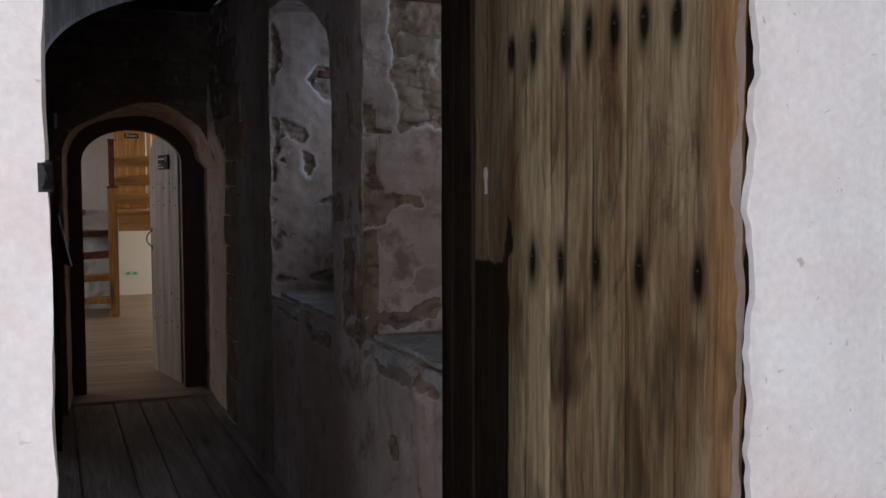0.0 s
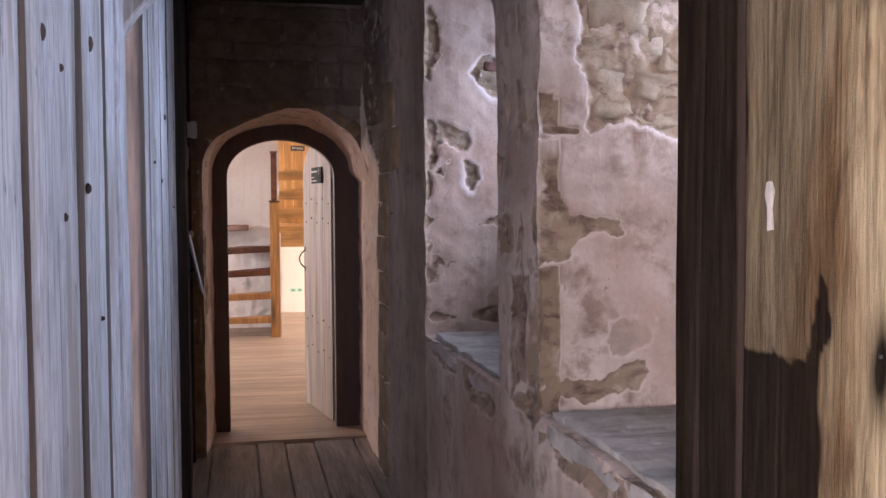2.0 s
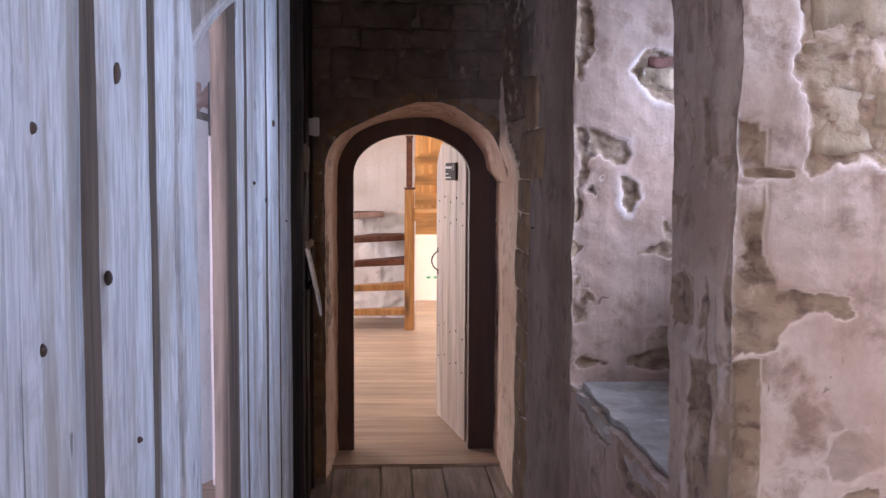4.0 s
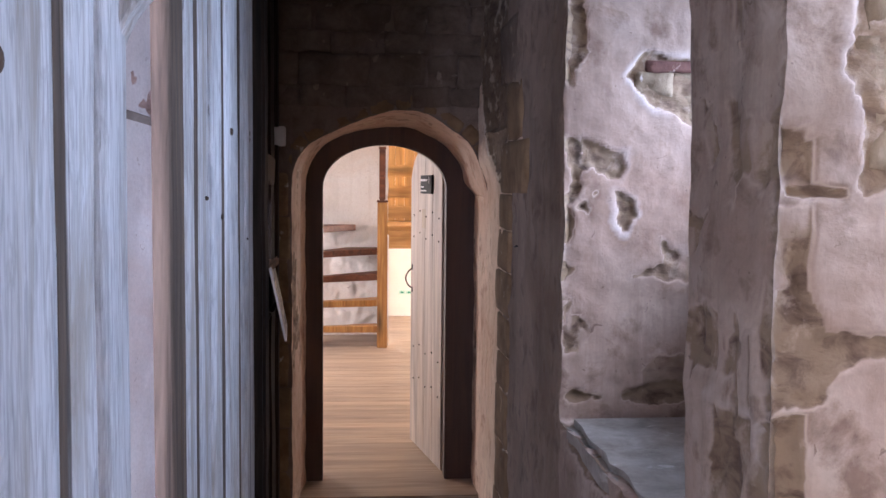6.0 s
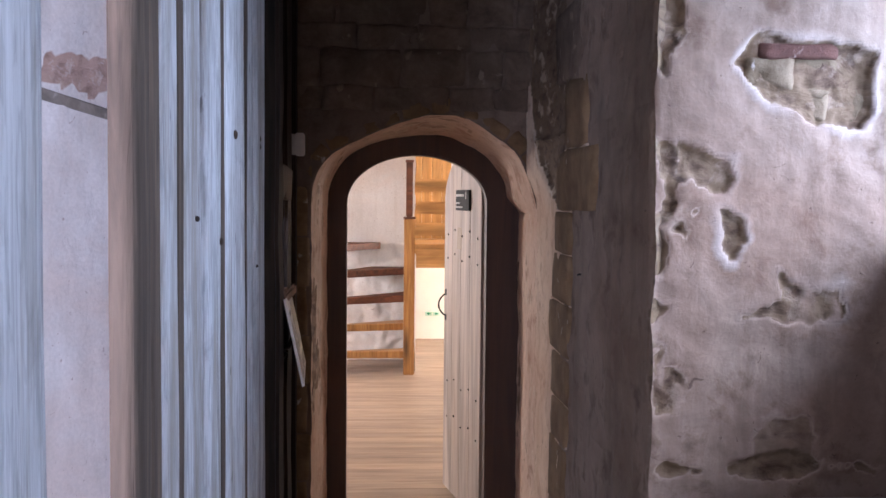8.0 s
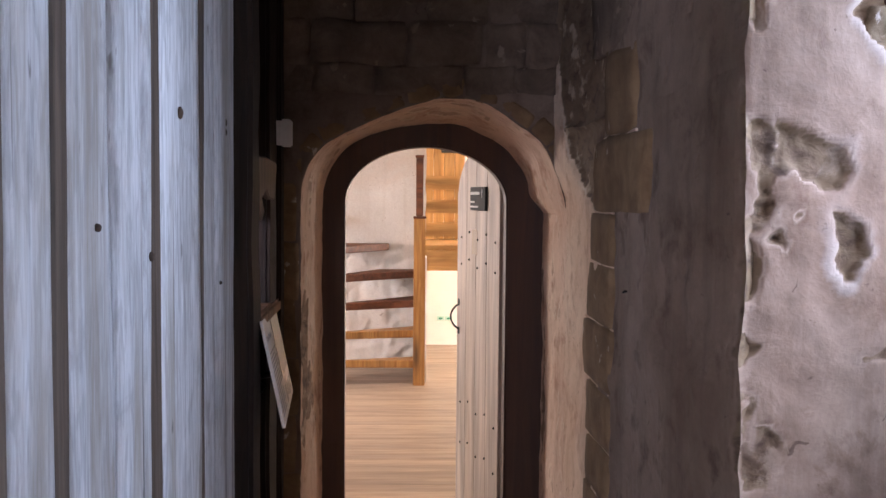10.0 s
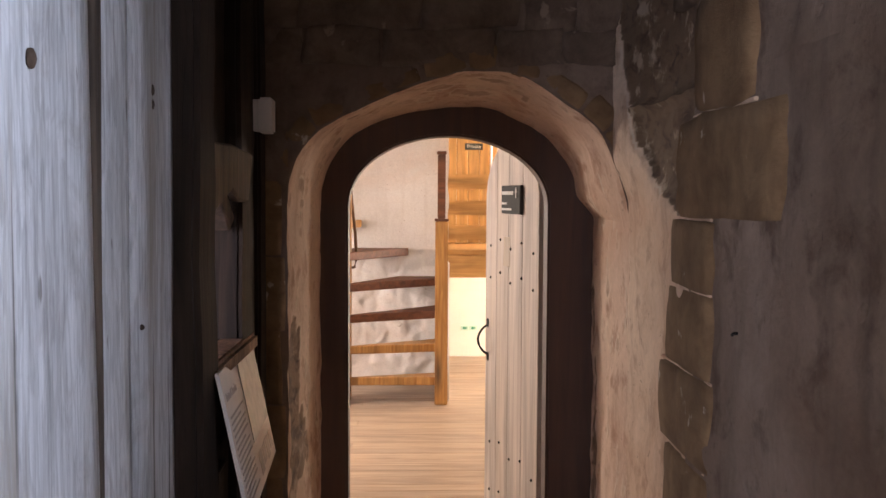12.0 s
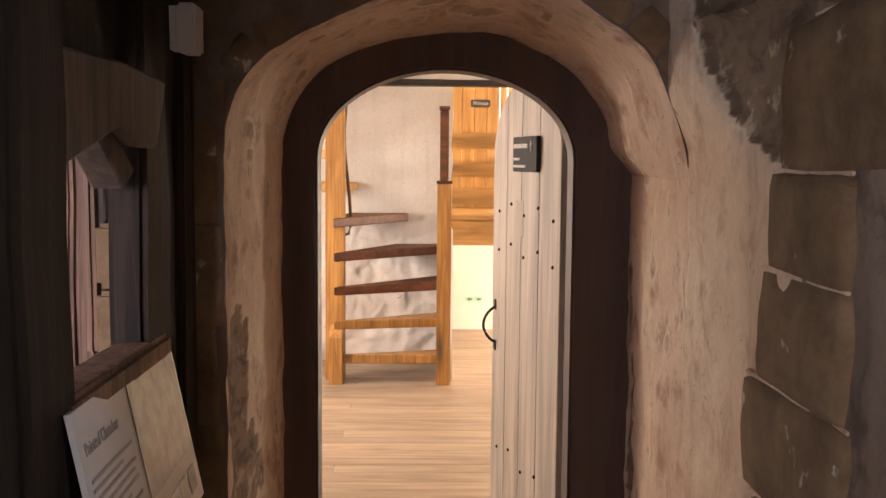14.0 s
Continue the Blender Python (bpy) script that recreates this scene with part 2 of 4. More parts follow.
def aged_door(name):
    """Golden oak, rubbed pale in places; the vertex values "stain" and "gold" carry the rust runs, the lock side's
    black stain and painted shade, and the worn edge.
    """
    n = Nodes(name)
    fine = n.noise(n.coords((30, 30, 1.4)), 3.0, 9, 0.7, 0.4)
    col = n.ramp(fine, (0.3, (0.11, 0.066, 0.03)), (0.5, (0.165, 0.108, 0.053)), (0.7, (0.23, 0.163, 0.088)))
    pale = n.noise(n.coords((7, 7, 1.5), False), 1.0, 5, 0.6, 0.6)
    col = n.mix(n.ramp(pale, (0.4, 0.0), (0.58, 0.75)), col, (0.3, 0.232, 0.135))
    fig = n.add("ShaderNodeTexWave", Vector=n.coords((3.2, 3.2, 0.9), False), Scale=5.0, Distortion=14.0, Detail=4.0)
    col = n.mix(0.35, col, n.ramp(fig.outputs["Fac"], (0.1, 0.5), (0.45, 1.0)), "MULTIPLY")
    red = n.noise(n.coords((9, 9, 1.8)), 1.0, 5, 0.6, 0.4)
    col = n.mix(n.ramp(red, (0.52, 0.0), (0.64, 0.6)), col, (0.095, 0.042, 0.014))
    run = n.noise(n.coords((9, 9, 1.6), False), 1.3, 8, 0.68, 1.2)
    col = n.mix(n.ramp(run, (0.56, 0.0), (0.68, 0.7)), col, (0.03, 0.018, 0.011))
    pore = n.noise(n.coords((170, 170, 6), False), 1.0, 3, 0.6)
    col = n.mix(0.3, col, n.ramp(pore, (0.36, 0.5), (0.54, 1.0)), "MULTIPLY")
    gold = n.add("ShaderNodeAttribute")
    gold.attribute_name = "gold"
    col = n.mix(n.math("MULTIPLY", gold.outputs["Fac"], 0.75), col, n.ramp(fine, (0.3, (0.14, 0.068, 0.026)), (0.65, (0.32, 0.18, 0.08))))
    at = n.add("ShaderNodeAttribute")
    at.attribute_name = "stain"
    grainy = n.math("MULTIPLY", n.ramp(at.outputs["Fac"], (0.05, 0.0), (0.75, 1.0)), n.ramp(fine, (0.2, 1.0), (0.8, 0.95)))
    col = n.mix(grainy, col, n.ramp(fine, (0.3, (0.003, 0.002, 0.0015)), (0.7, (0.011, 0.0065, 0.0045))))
    cr = n.noise(n.coords((42, 42, 0.5)), 1.0, 3, 0.5)
    col = n.mix(n.ramp(cr, (0.64, 0.0), (0.69, 0.7)), col, (0.03, 0.02, 0.015))
    return n.finish(col, 0.95, n.math("SUBTRACT", fine, n.math("MULTIPLY", cr, 0.6)), 0.7, 0.008)


OLD_DOOR = aged_door("worn_brown_oak_door")
OLD_DOOR.node_tree.nodes["Principled BSDF"].inputs["Specular IOR Level"].default_value = 0.02
OLD_DOOR_DARK = wood("blackened_oak_stile", (0.006, 0.0035, 0.002), (0.036, 0.02, 0.011), 0.8, 0.8, "z", 0, (0.13, 0.075, 0.034), 0.55, 0.5)
OLD_DOOR_DARK.node_tree.nodes["Principled BSDF"].inputs["Specular IOR Level"].default_value = 0.12
LIMED_OAK = wood("limed_pale_oak", (0.5, 0.41, 0.335), (0.7, 0.6, 0.51), 0.45, 0.65, "z", 0, (0.6, 0.47, 0.34), 0.4, 0.3, 0.1, 0.12)
FLOOR_DARK = wood("dark_wide_floorboards", (0.18, 0.137, 0.113), (0.42, 0.335, 0.275), 1.0, 0.55, "y", 0.7, (0.1, 0.08, 0.065), 0.6, 0.5)
FLOOR_OAK = wood("pale_oak_floorboards", (0.41, 0.28, 0.185), (0.54, 0.4, 0.285), 0.5, 0.45, "x", 0, None, 0, 0.25, 0.2, 0.1)
STAIR_OAK = wood("honey_oak_stair", (0.4, 0.17, 0.045), (0.62, 0.32, 0.1), 0.7, 0.45, "z", 0.5, None, 0, 0.2)
TREAD_OAK = wood("reddish_oak_tread", (0.1, 0.032, 0.014), (0.22, 0.078, 0.034), 0.5, 0.6, "x", 0, None, 0, 0.2)
PANEL_OAK = wood("orange_oak_board", (0.52, 0.25, 0.07), (0.7, 0.38, 0.13), 0.35, 0.55, "x", 0, None, 0, 0.2, 0.15, 0.1)
PANEL_UPRIGHT = wood("orange_oak_upright_board", (0.55, 0.27, 0.075), (0.72, 0.4, 0.135), 0.35, 0.55, "z", 0, None, 0, 0.2, 0.15, 0.1)
IRON = plain("black_iron", (0.03, 0.028, 0.027), 0.5, 0.8)
SIGN = plain("dark_grey_sign", (0.05, 0.053, 0.053), 0.9, 0, 20, 0.05)
PALE_INK = plain("white_lettering", (0.58, 0.58, 0.57), 0.7, 0, 20, 0.03)
CARD = plain("cream_printed_card", (0.74, 0.69, 0.64), 0.6, 0, 14, 0.08)
CARD_GREY = plain("grey_printed_picture", (0.4, 0.37, 0.34), 0.45, 0, 25, 0.45)
INK = plain("grey_ink", (0.4, 0.36, 0.33), 0.6, 0, 20, 0.05)
PLASTIC = plain("off_white_plastic", (0.6, 0.57, 0.55), 0.5, 0, 20, 0.06)
EXIT_GREEN = plain("exit_sign_pale_green", (0.5, 0.74, 0.6), 0.5, 0, 20, 0.05)
EXIT_DARK = plain("exit_sign_green", (0.03, 0.3, 0.15), 0.5, 0, 20, 0.05)
ROPE = plain("brown_rope", (0.16, 0.09, 0.05), 0.9, 0, 120, 0.5)
BLACK_PAINT = wood("black_painted_beam", (0.02, 0.016, 0.014), (0.05, 0.04, 0.035), 1.0, 0.6, "x")


# ---- mesh helpers ----
def part(name, bm, material, parent=None, label=""):
    me = bpy.data.meshes.new(name)
    if isinstance(bm, bmesh.types.BMesh):
        bm.to_mesh(me)
        bm.free()
    else:
        me.from_pydata(*bm)
    me.materials.append(material)
    ob = new(name, me)
    if parent is not None:
        ob.parent = parent
    if label:
        ob["label"] = label
    return ob


def thing(name, label, category, group="", kind="", at=(0, 0, 0)):
    ob = new(name)
    ob.location = at
    return tagged(ob, label, category, group, kind)


def block(x0, y0, z0, x1, y1, z1, bevel=0.004, bm=None):
    """A box with softened edges; with bm it is joined to it."""
    own = bmesh.new()
    bmesh.ops.create_cube(own, size=1)
    for v in own.verts:
        v.co = Vector(((x0 + x1) / 2 + v.co.x * (x1 - x0), (y0 + y1) / 2 + v.co.y * (y1 - y0), (z0 + z1) / 2 + v.co.z * (z1 - z0)))
    if bevel:
        bmesh.ops.bevel(own, geom=own.edges[:], offset=bevel, segments=1, affect="EDGES")
    if bm is None:
        return own
    me = bpy.data.meshes.new("joined")
    own.to_mesh(me)
    own.free()
    bm.from_mesh(me)
    bpy.data.meshes.remove(me)
    return bm


def worn_block(x0, y0, z0, x1, y1, z1, cuts, amount, seed, bevel=0.008, scale=5.0):
    """A box cut along its length and made uneven."""
    bm = block(x0, y0, z0, x1, y1, z1, 0)
    size = (x1 - x0, y1 - y0, z1 - z0)
    long = max(range(3), key=lambda i: size[i])
    edges = [e for e in bm.edges if abs((e.verts[0].co - e.verts[1].co)[long]) > size[long] * 0.9]
    if cuts:
        bmesh.ops.subdivide_edges(bm, edges=edges, cuts=cuts)
    sharp = [e for e in bm.edges if len(e.link_faces) == 2 and e.calc_face_angle(0) > 0.5]
    bmesh.ops.bevel(bm, geom=sharp, offset=bevel, segments=2, affect="EDGES")
    for v in bm.verts:
        v.co += noise.noise_vector(v.co * scale + Vector((seed * 7.3, seed * 3.1, seed))) * amount
    return bm


def stone(x0, y0, z0, x1, y1, z1, seed, amount=0.012, soft=0.2, scale=6.0):
    """A rough block: a finely cut box, its corners pulled in, its faces uneven."""
    bm = bmesh.new()
    bmesh.ops.create_cube(bm, size=2)
    bmesh.ops.subdivide_edges(bm, edges=bm.edges[:], cuts=5, use_grid_fill=True)
    half = Vector(((x1 - x0) / 2, (y1 - y0) / 2, (z1 - z0) / 2))
    mid = Vector(((x1 + x0) / 2, (y1 + y0) / 2, (z1 + z0) / 2))
    for v in bm.verts:
        q = v.co.copy()
        r = (abs(q.x) ** 7 + abs(q.y) ** 7 + abs(q.z) ** 7) ** (1 / 7)
        q = q.lerp(q / r, soft * 2.2 if soft < 0.45 else 1.0)
        p = mid + Vector((q.x * half.x, q.y * half.y, q.z * half.z))
        v.co = p + noise.noise_vector(p * scale + Vector((seed, seed * 2, 0))) * amount + noise.noise_vector(p * scale * 4) * amount * 0.35
    for f in bm.faces:
        f.smooth = True
    return bm


def prism(points, axis, a, b, bevel=0.0):
    """A flat outline pushed from a to b along an axis; the points give the other two axes in order."""
    bm = bmesh.new()

    def place(p, d):
        q = list(p)
        q.insert({"x": 0, "y": 1, "z": 2}[axis], d)
        return Vector(q)

    front = [bm.verts.new(place(p, a)) for p in points]
    back = [bm.verts.new(place(p, b)) for p in points]
    bm.faces.new(front)
    bm.faces.new(back[::-1])
    for i in range(len(points)):
        j = (i + 1) % len(points)
        bm.faces.new((front[j], front[i], back[i], back[j]))
    bmesh.ops.recalc_face_normals(bm, faces=bm.faces[:])
    if bevel:
        sharp = [e for e in bm.edges if e.calc_face_angle(0) > 0.6]
        bmesh.ops.bevel(bm, geom=sharp, offset=bevel, segments=1, affect="EDGES")
    return bm


def tube(points, radius, sides=8):
    bm = bmesh.new()
    rings = []
    for i, p in enumerate(points):
        p = Vector(p)
        d = (Vector(points[min(i + 1, len(points) - 1)]) - Vector(points[max(i - 1, 0)])).normalized()
        side = d.cross(Vector((0, 0, 1)) if abs(d.z) < 0.9 else Vector((1, 0, 0))).normalized()
        up = side.cross(d)
        rings.append([bm.verts.new(p + radius * (math.cos(k * math.tau / sides) * side + math.sin(k * math.tau / sides) * up)) for k in range(sides)])
    for a, b in zip(rings, rings[1:]):
        for k in range(sides):
            f = bm.faces.new((a[k], a[(k + 1) % sides], b[(k + 1) % sides], b[k]))
            f.smooth = True
    bm.faces.new(rings[0])
    bm.faces.new(rings[-1][::-1])
    bmesh.ops.recalc_face_normals(bm, faces=bm.faces[:])
    return bm


def words(name, text, size, m, material, parent, align="LEFT"):
    cu = bpy.data.curves.new(name, "FONT")
    cu.body, cu.size, cu.extrude, cu.align_x = text, size, 0.0006, align
    tmp = bpy.data.objects.new(name, cu)
    me = bpy.data.meshes.new_from_object(tmp)
    bpy.data.objects.remove(tmp)
    me.materials.clear()
    me.materials.append(material)
    ob = new(name, me)
    ob.matrix_world = m
    ob.parent = parent
    return ob


def smooth(a, b, x):
    t = min(max((x - a) / (b - a), 0), 1)
    return t * t * (3 - 2 * t)


def wobble(p, amount):
    return noise.noise_vector(p * 7.0) * amount + noise.noise_vector(p * 23.0) * amount * 0.45


def edge_distance(a, b, outline):
    """Distance from (a, b) to a closed outline, negative inside."""
    best, inside = 9.0, False
    for (p, q), (r, t) in zip(outline, outline[1:] + outline[:1]):
        k = min(1.0, max(0.0, ((a - p) * (r - p) + (b - q) * (t - q)) / ((r - p) ** 2 + (t - q) ** 2)))
        best = min(best, math.hypot(a - p - k * (r - p), b - q - k * (t - q)))
        if (q > b) != (t > b) and a < (r - p) * (b - q) / (t - q) + p:
            inside = not inside
    return -best if inside else best


class Sheets:
    """Uneven wall faces that share their noise, so that they meet along their edges."""

    def __init__(self, patches=(), amount=0.007, hollow=0.013, lumps=0.0, shapes=()):
        self.v, self.f, self.bare, self.lime = [], [], [], []
        self.shapes = shapes
        self.patches = [q if len(q) == 7 else (*q, 1.0) for q in patches]
        self.amount, self.hollow, self.lumps = amount, hollow, lumps

    def loss(self, p):
        """How far the plaster is gone at p: 0 to 1."""
        best = 0.0
        for x, y, z, rx, ry, rz, weight in self.patches:
            d = math.sqrt(((p.x - x) / rx) ** 2 + ((p.y - y) / ry) ** 2 + ((p.z - z) / rz) ** 2)
            if d < 2:
                d += noise.noise(p * 8) * 0.5 + noise.noise(p * 21) * 0.34 + noise.noise(p * 55) * 0.2
                best = max(best, weight * (1 - smooth(0.75, 1.1, d)))
        lime = 0.0
        for axis, at, outline, weight, rim in self.shapes:
            if abs(p[axis] - at) > 0.06:
                continue
            a, b = [p[i] for i in range(3) if i != axis]
            d = edge_distance(a, b, outline)
            if d > 0.08:
                continue
            d += 0.016 * noise.noise(p * 14) + 0.009 * noise.noise(p * 36) + 0.006 * noise.noise(p * 80)
            grain = 1.0 if weight > 0.8 else 0.8 + 0.8 * noise.noise(Vector((p.x * 26, p.y * 26, p.z * 9)))
            best = max(best, min(1.0, weight * grain) * (1 - smooth(-0.008, 0.006, d)))
            lime = max(lime, rim * (0.35 + 0.9 * noise.noise(p * 6 + Vector((3, 1, 8)))) * smooth(-0.004, 0.004, d) * (1 - smooth(0.006, 0.024, d + 0.012 * noise.noise(p * 17))))
        return best, lime

    def add(self, place, nu, nv, normal, fade=0.0):
        base, n = len(self.v), Vector(normal)
        for j in range(nv + 1):
            for i in range(nu + 1):
                u, v = i / nu, j / nv
                p = Vector(place(u, v))
                b, lime = self.loss(p)
                edge = min(u, 1 - u, v, 1 - v) > 1e-6
                rough = noise.noise(p * 40) * 0.5 + noise.noise(p * 85) * 0.3
                d = (-self.hollow * b * b + b * rough * 0.010 + self.lumps * (noise.noise(p * 3.6) + 0.5 * noise.noise(p * 11)) + 0.004 * lime) if edge else 0
                self.v.append(p + wobble(p, self.amount) + n * d)
                self.bare.append(b)
                self.lime.append(lime)
        w = nu + 1
        e1 = self.v[base + 1] - self.v[base]
        e2 = self.v[base + w] - self.v[base]
        flip = e1.cross(e2).dot(n) < 0
        for j in range(nv):
            for i in range(nu):
                a = base + j * w + i
                q = (a, a + 1, a + w + 1, a + w)
                self.f.append(q[::-1] if flip else q)

    def make(self, name, material, parent, label=""):
        ob = part(name, ([tuple(v) for v in self.v], [], self.f), material, parent, label)
        at = ob.data.attributes.new("bare", "FLOAT", "POINT")
        at.data.foreach_set("value", self.bare)
        at = ob.data.attributes.new("lime", "FLOAT", "POINT")
        at.data.foreach_set("value", self.lime)
        ob.data.polygons.foreach_set("use_smooth", [True] * len(self.f))
        return ob


def lerp(a, b, t):
    return a + (b - a) * t


# ---- the passage: floor ----
RIGHT, LEFT, END, TOP = 1.27, 0.25, 6.85, 2.56

near_floor = tagged(part("floor_near_room", block(-2.0, -2.5, -0.3, 3.0, 1.36, -0.19, 0), FLOOR_OAK), "worn floor of the white-walled near room", "floor", kind="structure")
passage_floor = tagged(part("floor_passage", block(-0.1, 1.36, -0.3, 1.4, 7.12, -0.03, 0), FLOOR_DARK), "dark wide timber floorboards of the passage", "floor", kind="structure")
x = 0.2
for k, edge in enumerate((0.37, 0.625, 0.79, 0.962, 1.2, 1.36)):
    part("plank", worn_block(x + 0.003, 1.37, -0.035, edge - 0.003, 7.07 + 0.035 * (k % 3), 0.0, 24, 0.004, k + 3, 0.006), FLOOR_DARK, passage_floor)
    x = edge
sill_board = tagged(part("door_sill", worn_block(0.34, 7.115, -0.05, 1.32, 7.56, 0.012, 6, 0.004, 2), FLOOR_OAK), "pale worn oak door sill under the arched doorway", "door sill", kind="structure")

# ---- the passage: right-hand wall with two window recesses ----
NICHES = ((2.42, 3.53), (3.92, 5.05))
SILL_Z, SPRING, RISE = 0.9, 1.86, 0.42
DEEP = 1.95


def head(y, a, b):
    return SPRING + RISE * math.sqrt(max(0, 1 - (1 - (y - a) / (b - a)) ** 2))


def face_x(y, z):
    """The line of the right-hand wall in plan; by the door it leans in over the springing."""
    return RIGHT + 0.012 * smooth(6.25, 6.7, y) - 0.05 * smooth(6.5, END, y) * smooth(1.57, 1.76, z)


LOST = (
    (1.29, 5.06, 2.1, 0.04, 0.06, 0.2), (1.56, 5.06, 0.98, 0.22, 0.1, 0.03), (1.28, 5.06, 1.5, 0.02, 0.05, 0.06), (1.6, 5.06, 1.03, 0.1, 0.1, 0.07, 0.5),
    (1.33, 3.54, 1.615, 0.045, 0.2, 0.008), (1.31, 3.54, 1.2, 0.03, 0.12, 0.09, 0.6), (1.52, 3.54, 1.1, 0.07, 0.1, 0.06, 0.48),
    (1.27, 4.72, 0.87, 0.1, 0.36, 0.045), (1.27, 4.2, 0.83, 0.1, 0.2, 0.05), (1.27, 3.25, 0.85, 0.1, 0.3, 0.05), (1.27, 2.75, 0.86, 0.1, 0.4, 0.05),
    (1.27, 3.25, 0.58, 0.1, 0.07, 0.05), (1.27, 5.07, 1.5, 0.1, 0.02, 0.5),
)
# broken plaster with an outline of its own: axis, plane, outline, how bare, rim of fresh lime
BROKEN = (
    (1, 5.05, [(1.45, 1.95), (1.51, 2.02), (1.75, 2.0), (1.8, 1.97), (1.78, 1.8), (1.66, 1.81), (1.57, 1.845), (1.49, 1.9)], 1.0, 0.75),
    (1, 5.05, [(1.325, 1.755), (1.45, 1.72), (1.462, 1.685), (1.445, 1.64), (1.41, 1.65), (1.36, 1.685), (1.33, 1.695)], 1.0, 0.35),
    (1, 5.05, [(1.432, 1.606), (1.484, 1.585), (1.497, 1.54), (1.458, 1.472), (1.43, 1.52)], 1.0, 0.5),
    (1, 5.05, [(1.57, 1.46), (1.61, 1.426), (1.74, 1.43), (1.745, 1.346), (1.67, 1.33), (1.49, 1.345), (1.576, 1.392)], 0.75, 0.2),
    (1, 5.05, [(1.275, 1.244), (1.324, 1.232), (1.349, 1.175), (1.33, 1.1), (1.275, 1.1)], 0.78, 0.0),
    (1, 3.53, [(1.38, 2.3), (1.37, 1.8), (1.397, 1.74), (1.41, 1.62), (1.51, 1.645), (1.61, 1.61), (1.73, 1.57), (1.96, 1.5), (1.96, 2.3)], 1.0, 0.55),
    (1, 3.53, [(1.27, 1.47), (1.32, 1.47), (1.35, 1.4), (1.5, 1.39), (1.5, 1.35), (1.425, 1.354), (1.373, 1.34), (1.337, 1.29), (1.27, 1.28)], 0.85, 0.0),
    (1, 3.53, [(1.295, 0.985), (1.42, 0.98), (1.54, 1.03), (1.56, 1.0), (1.54, 0.957), (1.39, 0.93), (1.3, 0.944)], 0.9, 0.0),
    (0, 1.27, [(3.787, 1.24), (3.62, 1.26), (3.55, 0.98), (3.79, 0.91)], 0.78, 0.5),
    (0, 1.27, [(3.6, 1.24), (3.515, 1.27), (3.513, 0.9), (3.59, 0.84), (3.77, 0.9), (3.6, 0.96)], 0.9, 0.0),
    (0, 1.27, [(3.775, 1.79), (3.655, 1.755), (3.526, 1.713), (3.486, 1.608), (3.607, 1.622), (3.73, 1.64)], 0.78, 0.0),
    (0, 1.27, [(3.886, 1.783), (3.834, 1.774), (3.802, 1.667), (3.85, 1.64)], 0.78, 0.0),
    (0, 1.27, [(3.927, 1.402), (3.737, 1.418), (3.717, 1.298), (3.905, 1.287)], 0.78, 0.0),
    (0, 1.27, [(3.586, 1.583), (3.5, 1.594), (3.5, 1.292), (3.586, 1.326)], 0.78, 0.0),
    (0, 1.26, [(6.19, 1.58), (6.4, 1.61), (6.6, 1.68), (6.7, 1.78), (6.78, 1.95), (6.84, 2.12), (6.9, 2.2), (6.9, 2.62), (6.19, 2.62)], 1.0, 0.15),
    (0, 1.27, [(3.918, 1.572), (3.84, 1.569), (3.88, 1.51), (3.915, 1.5)], 1.0, 0.0),
)
wall_right = thing("wall_right", "thick stone wall with stained pinkish limewash and bare patches", "wall", kind="structure")
rng = random.Random(12)
flakes = tuple((RIGHT, rng.uniform(3.54, 3.91), rng.uniform(0.95, 1.95), 0.03, rng.uniform(0.006, 0.02), rng.uniform(0.03, 0.1), rng.uniform(0.5, 0.7)) for _ in range(18))
flakes += tuple((RIGHT, rng.uniform(5.1, 6.0), rng.uniform(1.0, 2.3), 0.1, rng.uniform(0.006, 0.016), rng.uniform(0.008, 0.02)) for _ in range(14))
s = Sheets(LOST + flakes, 0.008, 0.02, 0.007, BROKEN)
stops = (1.5, NICHES[0][0], NICHES[0][1], NICHES[1][0], NICHES[1][1], 6.2, END)
for a, b in zip(stops, stops[1:]):
    # the wall changes to the shade-darkened limewash, then to the light-paled one
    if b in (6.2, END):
        s.make("wall_face", PLASTER if b == 6.2 else SHADED_PLASTER, wall_right, "" if b == 6.2 else "darker brown limewash with the stretch's shade in its colour")
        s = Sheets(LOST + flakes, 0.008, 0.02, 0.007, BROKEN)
    n = max(4, round((b - a) / 0.016))
    opening = (a, b) in NICHES
    s.add(lambda u, v: (face_x(lerp(a, b, u), 0), lerp(a, b, u), lerp(-0.02, SILL_Z, v)), n, 58, (-1, 0, 0))
    if not opening:
        s.add(lambda u, v: (face_x(lerp(a, b, u), lerp(SILL_Z, SPRING, v)), lerp(a, b, u), lerp(SILL_Z, SPRING, v)), n, 60, (-1, 0, 0))
    s.add(lambda u, v: (face_x(lerp(a, b, u), 2), lerp(a, b, u), lerp(head(lerp(a, b, u), a, b) if opening else SPRING, TOP + 0.02, v)), n, 44, (-1, 0, 0))
    if opening:
        for y, ny in ((a, 1), (b, -1)):
            s.add(lambda u, v: (lerp(RIGHT, DEEP, u), y, lerp(SILL_Z, head(y, a, b), v)), *((100, 200) if ny < 0 else (30, 50)), (0, ny, 0))
        s.add(lambda u, v: (lerp(RIGHT, DEEP, v), lerp(a, b, u), head(lerp(a, b, u), a, b)), n, 40, (0, 0, -1))
        s.add(lambda u, v: (lerp(RIGHT + 0.0, DEEP, v), lerp(a, b, u), SILL_Z), n, 40, (0, 0, 1))
# the face by the door is painted paler to stand in for doorway light
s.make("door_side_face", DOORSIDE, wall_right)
core = bmesh.new()
